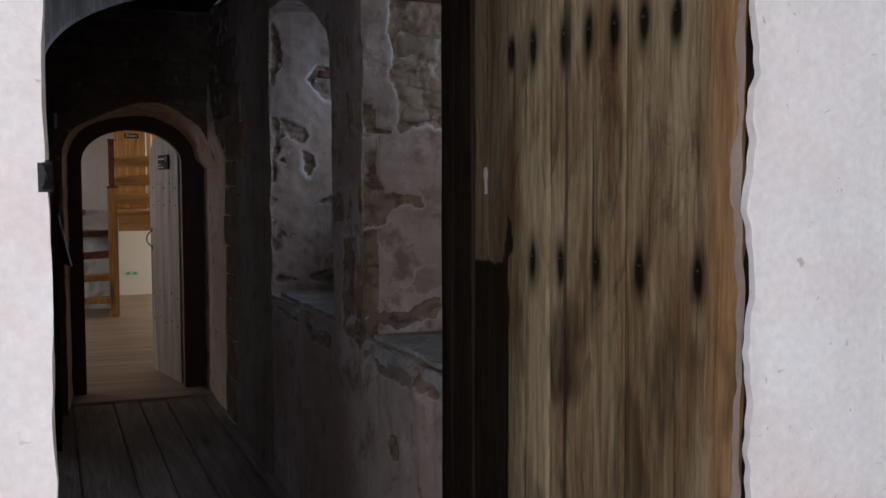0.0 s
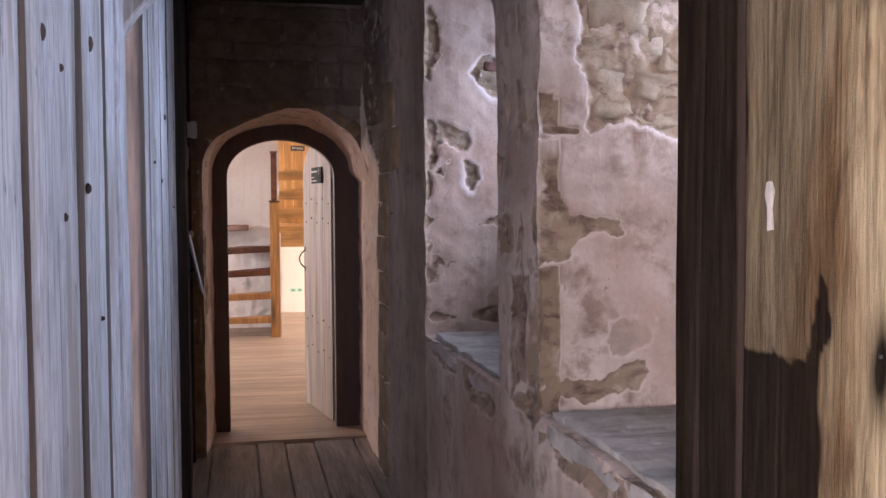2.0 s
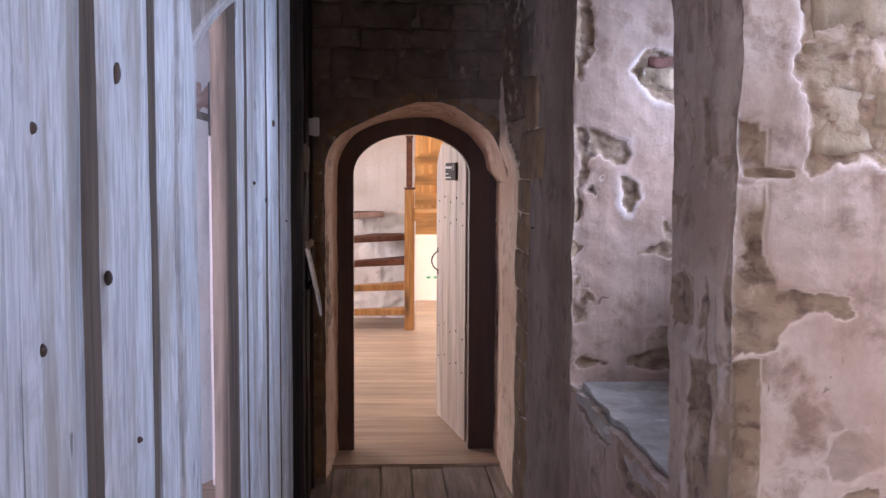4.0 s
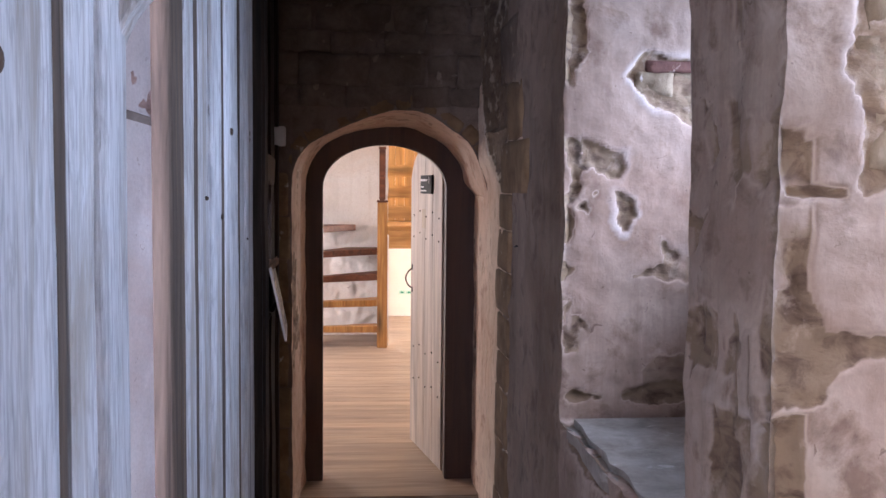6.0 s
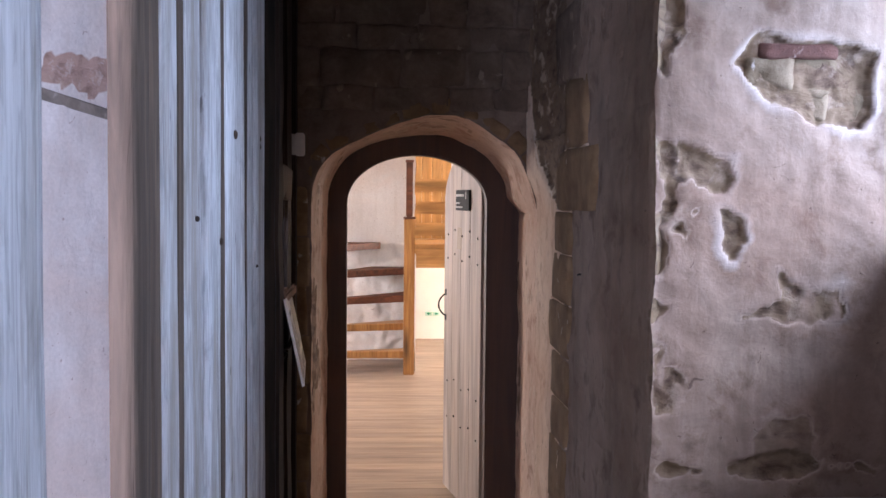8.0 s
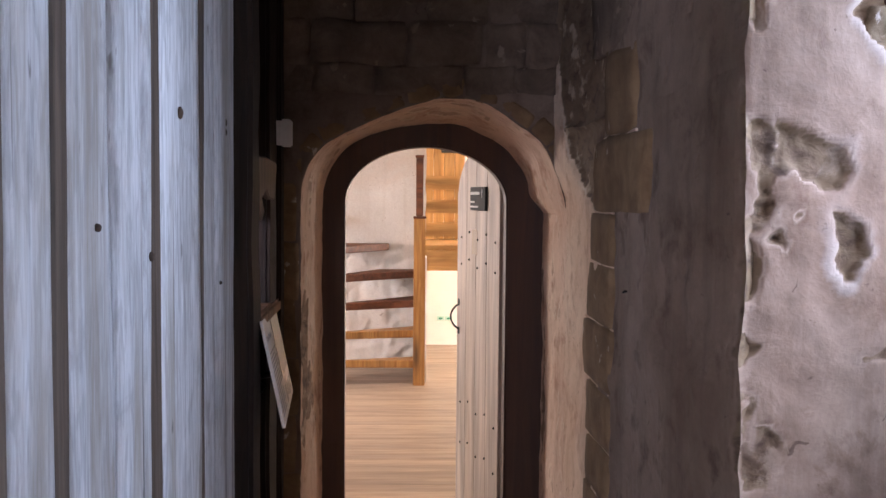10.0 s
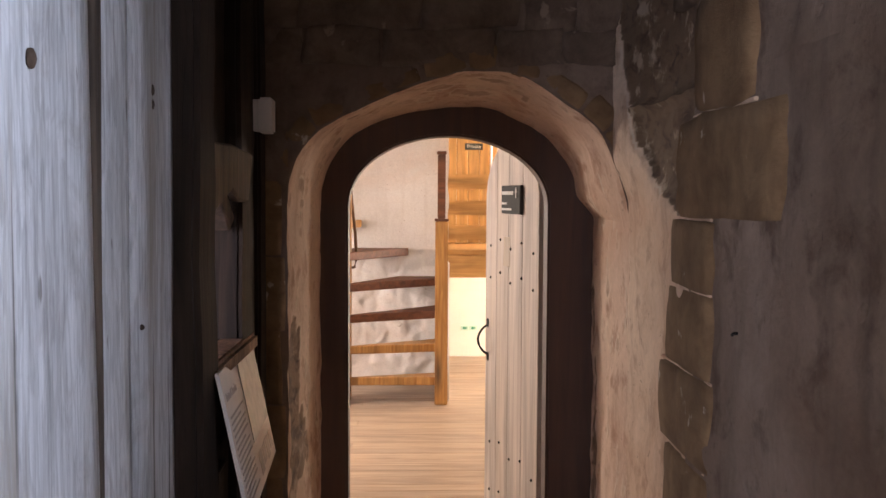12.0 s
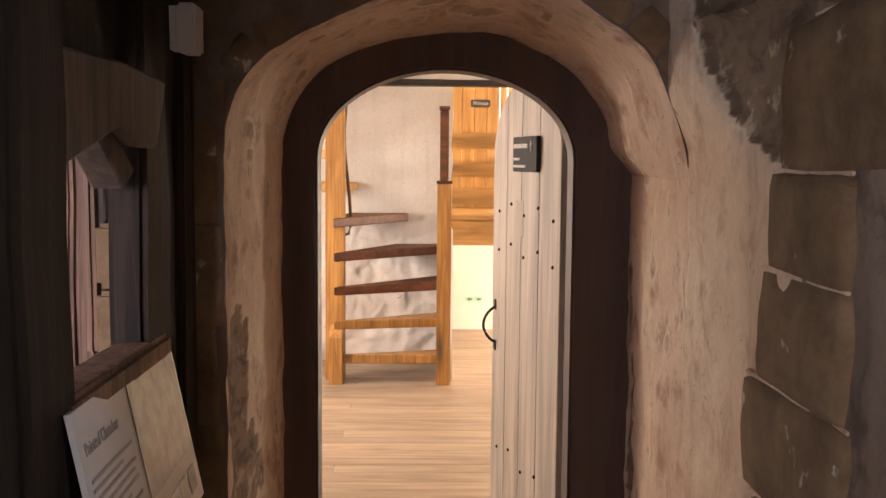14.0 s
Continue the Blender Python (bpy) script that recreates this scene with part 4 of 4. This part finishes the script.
part("wall_core", core, WHITE, near)
tagged(part("wall_near_side", block(-2.15, -2.5, -0.3, -2.0, 1.5, 2.8, 0), WHITE), "plain white side wall of the near room", "wall", kind="structure")
tagged(part("wall_near_side", block(3.0, -2.5, -0.3, 3.15, 1.5, 2.8, 0), WHITE), "plain white side wall of the near room", "wall", kind="structure")
tagged(part("wall_near_back", block(-2.15, -2.65, -0.3, 3.15, -2.5, 2.8, 0), WHITE), "plain white back wall of the near room", "wall", kind="structure")
tagged(part("ceiling_near_room", block(-2.15, -2.65, 2.8, 3.15, 1.55, 2.9, 0), WHITE), "plain white ceiling of the near room", "ceiling", kind="structure")

keeper = thing("latch_keeper", "small black iron latch keeper on the white jamb", "latch")
part("plate", worn_block(0.25, 1.396, 1.41, 0.268, 1.41, 1.448, 2, 0.002, 3, 0.003), IRON, keeper)
part("staple", tube([(0.258, 1.41, 1.445), (0.262, 1.39, 1.44), (0.262, 1.39, 1.42), (0.258, 1.41, 1.414)], 0.004), IRON, keeper)

# ---- old oak door, standing open against the right-hand wall ----
old_door = thing("oak_door", "old worn brown oak plank door standing wide open", "door", at=(1.283, 1.535, 0))
turn = math.degrees(math.atan2(2.405 - 1.535, 1.136 - 1.283))
old_door.matrix_world = Matrix.Translation((1.283, 1.535, 0)) @ pose(0, 0, 0, 0, 0, turn)
WIDE = 0.882
NAILS = [(d + 0.006 * math.sin(7 * d), row) for row, places in ((1.268, (0.058, 0.195, 0.314, 0.424, 0.517)), (1.7, (0.112, 0.189, 0.264, 0.337, 0.413, 0.52, 0.6)), (0.55, (0.08, 0.2, 0.3, 0.42, 0.53))) for d in places]


def door_darkness(d, z):
    """How black the door is: rust under the nails, stain and painted shade on the lock side, weathered blotches."""
    p = Vector((d * 16, 0, z * 4))
    n1, n2 = noise.noise(p), noise.noise(p * 2.7 + Vector((4, 0, 9)))
    best = 0.0
    for nd, nz in NAILS:
        if abs(d - nd) < 0.05 and abs(z - nz) < 0.12:
            q = ((d - nd + 0.005 * n2) / (0.015 + 0.004 * n1)) ** 2 + ((z - nz + 0.012 * n1) / 0.052) ** 2
            best = max(best, 0.93 * math.exp(-q * 0.9))
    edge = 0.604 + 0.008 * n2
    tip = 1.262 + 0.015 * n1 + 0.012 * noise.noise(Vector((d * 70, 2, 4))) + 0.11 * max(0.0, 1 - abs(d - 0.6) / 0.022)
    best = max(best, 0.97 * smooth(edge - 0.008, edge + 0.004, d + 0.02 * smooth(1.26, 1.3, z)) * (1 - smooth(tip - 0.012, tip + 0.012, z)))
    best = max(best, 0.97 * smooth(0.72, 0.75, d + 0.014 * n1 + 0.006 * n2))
    ring = math.hypot((d - 0.685) / 0.035, (z - 1.43) / 0.085)
    best = max(best, 0.3 * smooth(0.55, 0.85, ring + 0.3 * n2) * (1 - smooth(0.9, 1.35, ring + 0.3 * n1)))
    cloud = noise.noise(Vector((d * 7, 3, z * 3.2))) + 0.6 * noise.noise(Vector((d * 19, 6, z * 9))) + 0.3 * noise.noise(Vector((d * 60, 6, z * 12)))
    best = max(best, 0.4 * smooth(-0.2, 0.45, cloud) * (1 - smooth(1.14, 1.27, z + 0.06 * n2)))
    # unstained wood near the lock is darkened as well, standing in for shade
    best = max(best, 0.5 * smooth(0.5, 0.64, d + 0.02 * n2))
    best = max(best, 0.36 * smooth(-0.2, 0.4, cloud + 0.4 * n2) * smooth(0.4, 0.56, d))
    return best


def door_board(a, b, seed):
    """One board: a fine face towards the passage with a worn edge, and a plain back."""
    nd, nz = max(8, round((b - a) / 0.006)), 260
    verts, faces, stain, gold = [], [], [], []
    for side in (0, 1):
        for j in range(nz + 1):
            z = lerp(0.03, 2.15, j / nz)
            torn = a - (0.014 * noise.noise(Vector((1, z * 7, 2))) + 0.007 * noise.noise(Vector((1, z * 26, 2)))) * (a < 0)
            for i in range(nd + 1):
                d = lerp(torn, b, i / nd)
                k = door_darkness(d, z) if side == 0 else 0.0
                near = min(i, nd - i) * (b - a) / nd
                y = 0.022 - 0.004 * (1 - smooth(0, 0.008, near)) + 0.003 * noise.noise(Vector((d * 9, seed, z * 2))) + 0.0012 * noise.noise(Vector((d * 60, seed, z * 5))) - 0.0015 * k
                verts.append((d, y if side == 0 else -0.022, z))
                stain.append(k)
                gold.append(1 - smooth(0.01, 0.05, d + 0.012 * noise.noise(Vector((d * 20, 1, z * 5)))))
    w, total = nd + 1, (nd + 1) * (nz + 1)
    for j in range(nz):
        for i in range(nd):
            q = j * w + i
            faces += [(q, q + w, q + w + 1, q + 1), (total + q, total + q + 1, total + q + w + 1, total + q + w)]
        q, r = j * w, j * w + nd
        faces += [(q, total + q, total + q + w, q + w), (r, r + w, total + r + w, total + r)]
    ob = part("board", (verts, [], faces), OLD_DOOR, old_door, "lock-side board, black with stain and painted shade" if a > 0.7 else "")
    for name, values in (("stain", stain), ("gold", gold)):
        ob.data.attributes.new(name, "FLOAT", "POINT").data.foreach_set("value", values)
    ob.data.polygons.foreach_set("use_smooth", [True] * len(faces))


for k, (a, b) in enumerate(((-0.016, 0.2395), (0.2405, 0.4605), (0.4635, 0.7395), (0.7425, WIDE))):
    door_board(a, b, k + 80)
part("keyhole", prism([(0.681, 1.405), (0.688, 1.403), (0.688, 1.43), (0.693, 1.445), (0.69, 1.46), (0.685, 1.462), (0.68, 1.45), (0.684, 1.43)], "y", 0.019, 0.0252), SILL, old_door, "light showing through the worn keyhole")
for nd, nz in NAILS:
    bm = bmesh.new()
    bmesh.ops.create_icosphere(bm, subdivisions=1, radius=0.004)
    nail = part("nail", bm, IRON, old_door)
    nail.location = (nd, 0.0225, nz + 0.012)
part("hinge_stile", worn_block(-0.06, -0.03, 0.0, -0.006, -0.002, 2.2, 30, 0.007, 95, 0.005, 9.0), OLD_DOOR_DARK, old_door, "ragged black hinge edge")
for zz in (0.4, 2.0):
    part("hinge", worn_block(-0.03, 0.018, zz, 0.02, 0.026, zz + 0.11, 2, 0.002, zz, 0.003), IRON, old_door)

# ---- arched door frame and the limed door ----
FX0, FX1, FT = 0.472, 1.133, 1.827


def arch_line(cx, a, spring, rise, n=28):
    return [(cx + a * math.cos(math.pi * (1 - k / n)), spring + rise * math.sin(math.pi * (1 - k / n))) for k in range(n + 1)]


inner = [(FX0, 0.0)] + arch_line((FX0 + FX1) / 2, (FX1 - FX0) / 2, 1.6, 0.228) + [(FX1, 0.0)]
outer = [(0.36, 0.0)] + arch_line(0.835, 0.475, 1.6, 0.345) + [(1.31, 0.0)]


def band(inner, outer, y0, y1, bevel=0.0):
    bm = bmesh.new()
    rows = []
    for pts, y in ((inner, y0), (inner, y1), (outer, y1), (outer, y0)):
        rows.append([bm.verts.new((p[0], y, p[1])) for p in pts])
    for a, b in zip(rows, rows[1:] + rows[:1]):
        for k in range(len(inner) - 1):
            bm.faces.new((a[k], a[k + 1], b[k + 1], b[k]))
    bm.faces.new([r[0] for r in rows])
    bm.faces.new([r[-1] for r in rows][::-1])
    bmesh.ops.recalc_face_normals(bm, faces=bm.faces[:])
    if bevel:
        sharp = [ed for ed in bm.edges if ed.calc_face_angle(0) > 0.9]
        bmesh.ops.bevel(bm, geom=sharp, offset=bevel, segments=2, affect="EDGES")
    return bm


door_frame = thing("door_frame", "dark brown oak door frame with an arched head", "door frame", kind="structure")
part("frame", band(inner, outer, 7.41, 7.525, 0.008), FRAME_OAK, door_frame)
part("rebate_strip", band([(p[0] + (0.012 if p[0] > 0.8 else -0.012), p[1] + 0.01) for p in inner], [(p[0] + (0.03 if p[0] > 0.8 else -0.03), p[1] + 0.028) for p in inner], 7.526, 7.55), LIMED_OAK, door_frame, "pale rebate strip")

limed_door = thing("door_arched", "pale limed oak plank door with an arched top, open", "door")
hx, hy = 1.142, 7.555
ang = math.degrees(math.atan2(8.27 - hy, 1.012 - hx))
LW = math.hypot(8.27 - hy, 1.012 - hx)
limed_door.matrix_world = Matrix.Translation((hx, hy, 0)) @ pose(0, 0, 0, 0, 0, ang)


def leaf_top(d):
    return 1.60 + 0.25 * math.sqrt(max(0.0, 1 - ((d - LW / 2) / (LW / 2 + 0.003)) ** 2))


edges = (0.0, 0.2, 0.385, 0.555, LW)
for k, (a, b) in enumerate(zip(edges, edges[1:])):
    a, b = a + 0.0015, b - 0.0015
    top = [(lerp(b, a, i / 8), leaf_top(lerp(b, a, i / 8))) for i in range(9)]
    part("board", prism([(a, 0.015), (b, 0.015)] + top, "y", -0.018 + 0.0012 * (k % 2), 0.02, 0.0025), LIMED_OAK, limed_door)
for zz in (0.42, 0.62, 1.30, 1.43):
    for k in range(5):
        d = 0.06 + k * 0.145
        bm = bmesh.new()
        bmesh.ops.create_uvsphere(bm, u_segments=8, v_segments=5, radius=0.006)
        nail = part("nail", bm, IRON, limed_door)
        nail.location = (d, 0.02, zz + (0.03 if k % 2 else 0.0))
for zz in (0.3, 1.2):
    part("ledge", block(0.02, -0.045, zz, LW - 0.03, -0.019, zz + 0.13, 0.005), LIMED_OAK, limed_door)
hd = LW - 0.045
handle = part("handle", tube([(hd + 0.004 * math.sin(math.pi * i / 12), 0.02 + 0.042 * math.sin(math.pi * i / 12) ** 0.7, 1.1 - 0.125 * i / 12) for i in range(13)], 0.005), IRON, limed_door, "black iron pull handle")
for zz in (1.108, 0.967):
    part("handle_rose", worn_block(hd - 0.014, 0.019, zz - 0.018, hd + 0.014, 0.025, zz + 0.018, 0, 0.001, 2, 0.004), IRON, handle)
part("repair_patch", block(0.36, 0.0195, 1.36, 0.45, 0.0215, 1.475, 0.0008), wood("oak_repair", (0.5, 0.38, 0.25), (0.66, 0.52, 0.36), 1.0, 0.6), limed_door, "yellowish oak repair")

door_sign = thing("door_sign", "dark grey sign plate with white lettering on the door", "sign")
sx = 0.19
plate = part("plate", block(sx, 0.021, 1.565, sx + 0.25, 0.034, 1.672, 0.002), SIGN, door_sign)
plate.matrix_world = limed_door.matrix_world


def on_sign(name, x0, z0, x1, z1):
    ob = part(name, block(x0, 0.0342, z0, x1, 0.037, z1, 0), PALE_INK, door_sign)
    ob.matrix_world = limed_door.matrix_world
    return ob


on_sign("text_line", sx + 0.145, 1.637, sx + 0.235, 1.65)
on_sign("text_line", sx + 0.085, 1.637, sx + 0.137, 1.65)
on_sign("text_line", sx + 0.17, 1.6, sx + 0.235, 1.608)
on_sign("text_line", sx + 0.11, 1.578, sx + 0.235, 1.586)
ar = part("arrow", prism([(sx + 0.045, 1.625), (sx + 0.05, 1.625), (sx + 0.05, 1.645), (sx + 0.058, 1.645), (sx + 0.0475, 1.665), (sx + 0.037, 1.645), (sx + 0.045, 1.645)], "y", 0.0342, 0.037), PALE_INK, door_sign)
ar.matrix_world = limed_door.matrix_world

# ---- the stair room ----
room_floor = tagged(part("floor_stair_room", block(-1.9, 7.5, -0.3, 3.4, 14.3, -0.02, 0), FLOOR_OAK), "pale oak floorboards laid across the stair room", "floor", kind="structure")
y, k = 7.565, 0
while y < 14.2:
    w = 0.118 + 0.03 * ((k * 5) % 3) / 2
    split = -0.6 + 0.9 * ((k * 7) % 5) / 4
    for x0, x1 in ((-1.85, split), (split + 0.002, 3.35)):
        part("plank", block(x0, y, -0.02, x1, y + w - 0.0012, 0.0, 0.001), FLOOR_OAK, room_floor)
    y += w
    k += 1
tagged(part("wall_stair_room_front", block(-1.9, 7.42, -0.3, 0.3, 7.55, 3.0, 0, block(1.36, 7.42, -0.3, 3.4, 7.55, 3.0, 0, block(0.3, 7.42, 2.0, 1.36, 7.55, 3.0, 0))), WHITE), "white inner wall of the stair room", "wall", kind="structure")
tagged(part("wall_stair_room_side", block(-2.05, 7.4, -0.3, -1.9, 14.4, 3.0, 0), WHITE), "white side wall of the stair room", "wall", kind="structure")
tagged(part("wall_stair_room_side", block(3.4, 7.4, -0.3, 3.55, 14.4, 3.0, 0), WHITE), "white side wall of the stair room", "wall", kind="structure")
tagged(part("wall_stair_room_back", block(-2.05, 14.2, -0.3, 3.55, 14.35, 3.0, 0), CREAM), "plain cream back wall of the stair room", "wall", kind="structure")
tagged(part("ceiling_stair_room", block(-2.05, 7.42, 2.9, 3.55, 14.35, 3.0, 0), WHITE), "white ceiling of the stair room", "ceiling", kind="structure")

# white wall behind the winding stair, rough stone at its foot
stair_wall = thing("wall_stairwell", "white plaster wall over painted rubble behind the stair", "wall", kind="structure")
sw = Sheets((), 0.012, 0.0, 0.0)
sw.add(lambda u, v: (lerp(-1.9, 1.0, u), 12.72, lerp(1.18, 2.9, v)), 60, 30, (0, -1, 0))
sw.make("plaster", WHITE, stair_wall)
sr = Sheets((), 0.018, 0.0, 0.045)
sr.add(lambda u, v: (lerp(-1.9, 1.0, u), 12.72, lerp(-0.02, 1.18, v)), 190, 80, (0, -1, 0))
sr.make("painted_rubble", WHITE, stair_wall, "lumpy whitewashed rubble stone")
part("wall_core", block(-1.9, 12.78, -0.02, 0.985, 12.9, 2.9, 0, block(0.94, 12.0, -0.02, 0.985, 12.8, 1.1, 0)), WHITE, stair_wall)

stair = thing("winder_stair", "honey oak winding stair with open dark treads", "staircase")
NX, NY = 0.135, 11.98
part("newel_post", worn_block(NX - 0.068, NY, 0, NX + 0.068, NY + 0.13, 2.9, 6, 0.0, 1, 0.006), STAIR_OAK, stair)
part("newel_foot", prism([(11.83, 0), (11.975, 0), (11.975, 0.42), (11.9, 0.42), (11.83, 0.34)], "x", 0.105, 0.2, 0.004), STAIR_OAK, stair)
right_newel = part("newel_post", worn_block(0.868, 11.82, 0, 0.966, 11.92, 1.437, 6, 0.0, 1, 0.006), STAIR_OAK, stair)
part("newel_cap", block(0.862, 11.814, 1.437, 0.972, 11.926, 1.458, 0.004), TREAD_OAK, stair)
part("upper_newel", worn_block(0.885, 11.84, 1.458, 0.945, 11.91, 1.955, 4, 0.0, 2, 0.006), TREAD_OAK, stair, "dark reddish upper newel")
part("upper_cap", block(0.878, 11.833, 1.955, 0.952, 11.917, 1.98, 0.004), TREAD_OAK, stair)


def clip_ray(a):
    """Where a line from the pivot at that angle meets the stairwell's walls."""
    c, sn = math.cos(radians(a)), math.sin(radians(a))
    best = 9
    if c > 1e-6:
        best = min(best, (0.935 - NX) / c)
    if c < -1e-6:
        best = min(best, (-0.9 - NX) / c)
    if sn > 1e-6:
        best = min(best, (12.70 - 11.86) / sn)
    return (NX + best * c, 11.86 + best * sn)


steps = (0, 13, 27, 42, 60, 84, 108, 132, 152, 168)
for k in range(9):
    a, b = steps[k] - (2 if k else 0), steps[k + 1] + 3
    pts = [(NX, 11.86 if k < 5 else 12.04)] + [clip_ray(lerp(a, b, i / 6)) for i in range(7)]
    z1 = 0.213 + 0.243 * k
    tread = part("tread", prism(pts, "z", z1 - 0.065, z1, 0.006), STAIR_OAK if k < 2 or k > 4 else TREAD_OAK, stair)
rope = tagged(part("rope_handrail", tube([(0.215 + 0.02 * math.sin(i * 0.5), 12.0 + 0.01 * i, 2.6 - i * 0.09) for i in range(15)] + [(0.235, 12.12, 1.25), (0.24, 12.11, 1.12), (0.225, 12.1, 1.06), (0.19, 12.08, 1.055), (0.16, 12.06, 1.06)], 0.012), ROPE), "brown rope handrail hanging by the newel", "rope")

# landing to the side of the stair
landing = thing("landing", "raised oak landing with board balustrade", "landing")
part("beam", worn_block(0.99, 12.88, 0.915, 2.6, 13.02, 1.115, 4, 0.004, 5, 0.006), PANEL_OAK, landing, "pale rough oak beam")
part("deck", block(0.99, 12.9, 1.115, 3.3, 14.19, 1.16, 0.004), PANEL_OAK, landing)
for z0, z1 in ((1.245, 1.377), (1.468, 1.594), (1.694, 1.828)):
    part("rail_board", worn_block(0.975, 12.93, z0, 2.6, 12.965, z1, 4, 0.0015, z0, 0.004), PANEL_OAK, landing)
part("post", worn_block(2.55, 12.91, 1.16, 2.64, 13.0, 2.3, 2, 0, 3, 0.004), PANEL_OAK, landing)

private_door = thing("private_door", "orange oak plank door closed behind the landing", "door")
for k in range(7):
    part("board", block(1.02 + k * 0.115, 14.12, 1.165, 1.132 + k * 0.115, 14.15, 3.0 - 0.12, 0.003), PANEL_UPRIGHT, private_door)
name_plate = thing("door_sign", "small black sign on the oak door", "sign")
part("plate", block(1.215, 14.10, 2.1, 1.395, 14.118, 2.165, 0.002), SIGN, name_plate)
words("lettering", "Private", 0.05, Matrix.Translation((1.305, 14.098, 2.118)) @ pose(0, 0, 0, 90, 0, 0), PALE_INK, name_plate, "CENTER")
white_rail = thing("white_bars", "slim white upright bars beside the oak door", "bars")
for k in range(4):
    part("bar", tube([(1.47 + k * 0.07, 14.0, 1.16), (1.47 + k * 0.07, 14.0, 2.9)], 0.012), PLASTIC, white_rail)
for k in range(2):
    es = thing("exit_sign", "small green and white exit sign low on the wall", "exit sign", "exit signs")
    x0 = 1.185 + k * 0.088
    part("plate", block(x0, 14.185, 0.268, x0 + 0.08, 14.197, 0.318, 0.001), EXIT_GREEN, es)
    part("symbol", prism([(x0 + 0.018, 0.293), (x0 + 0.04, 0.31), (x0 + 0.04, 0.3), (x0 + 0.062, 0.3), (x0 + 0.062, 0.286), (x0 + 0.04, 0.286), (x0 + 0.04, 0.276)], "y", 14.182, 14.1845), EXIT_DARK, es)

beam = tagged(part("ceiling_beam", worn_block(-1.9, 12.4, 2.165, 3.4, 12.55, 2.21, 8, 0.004, 6, 0.01), BLACK_PAINT), "black painted timber beam across the stair room", "beam", kind="structure")
tagged(part("wall_over_beam", block(-1.9, 12.44, 2.212, 3.4, 12.52, 2.9, 0), WHITE), "white plaster over the black beam", "wall", kind="structure")

# iron stub left in the passage wall
stub = thing("wall_nail", "rusted iron nail stub in a chipped hole", "nail")
part("shank", tube([(1.3, 5.897, 1.385), (1.263, 5.895, 1.384), (1.258, 5.893, 1.381)], 0.003, 7), IRON, stub)
part("rose", stone(1.27, 5.888, 1.374, 1.285, 5.906, 1.395, 3, 0.004), IRON, stub, "corroded plate")
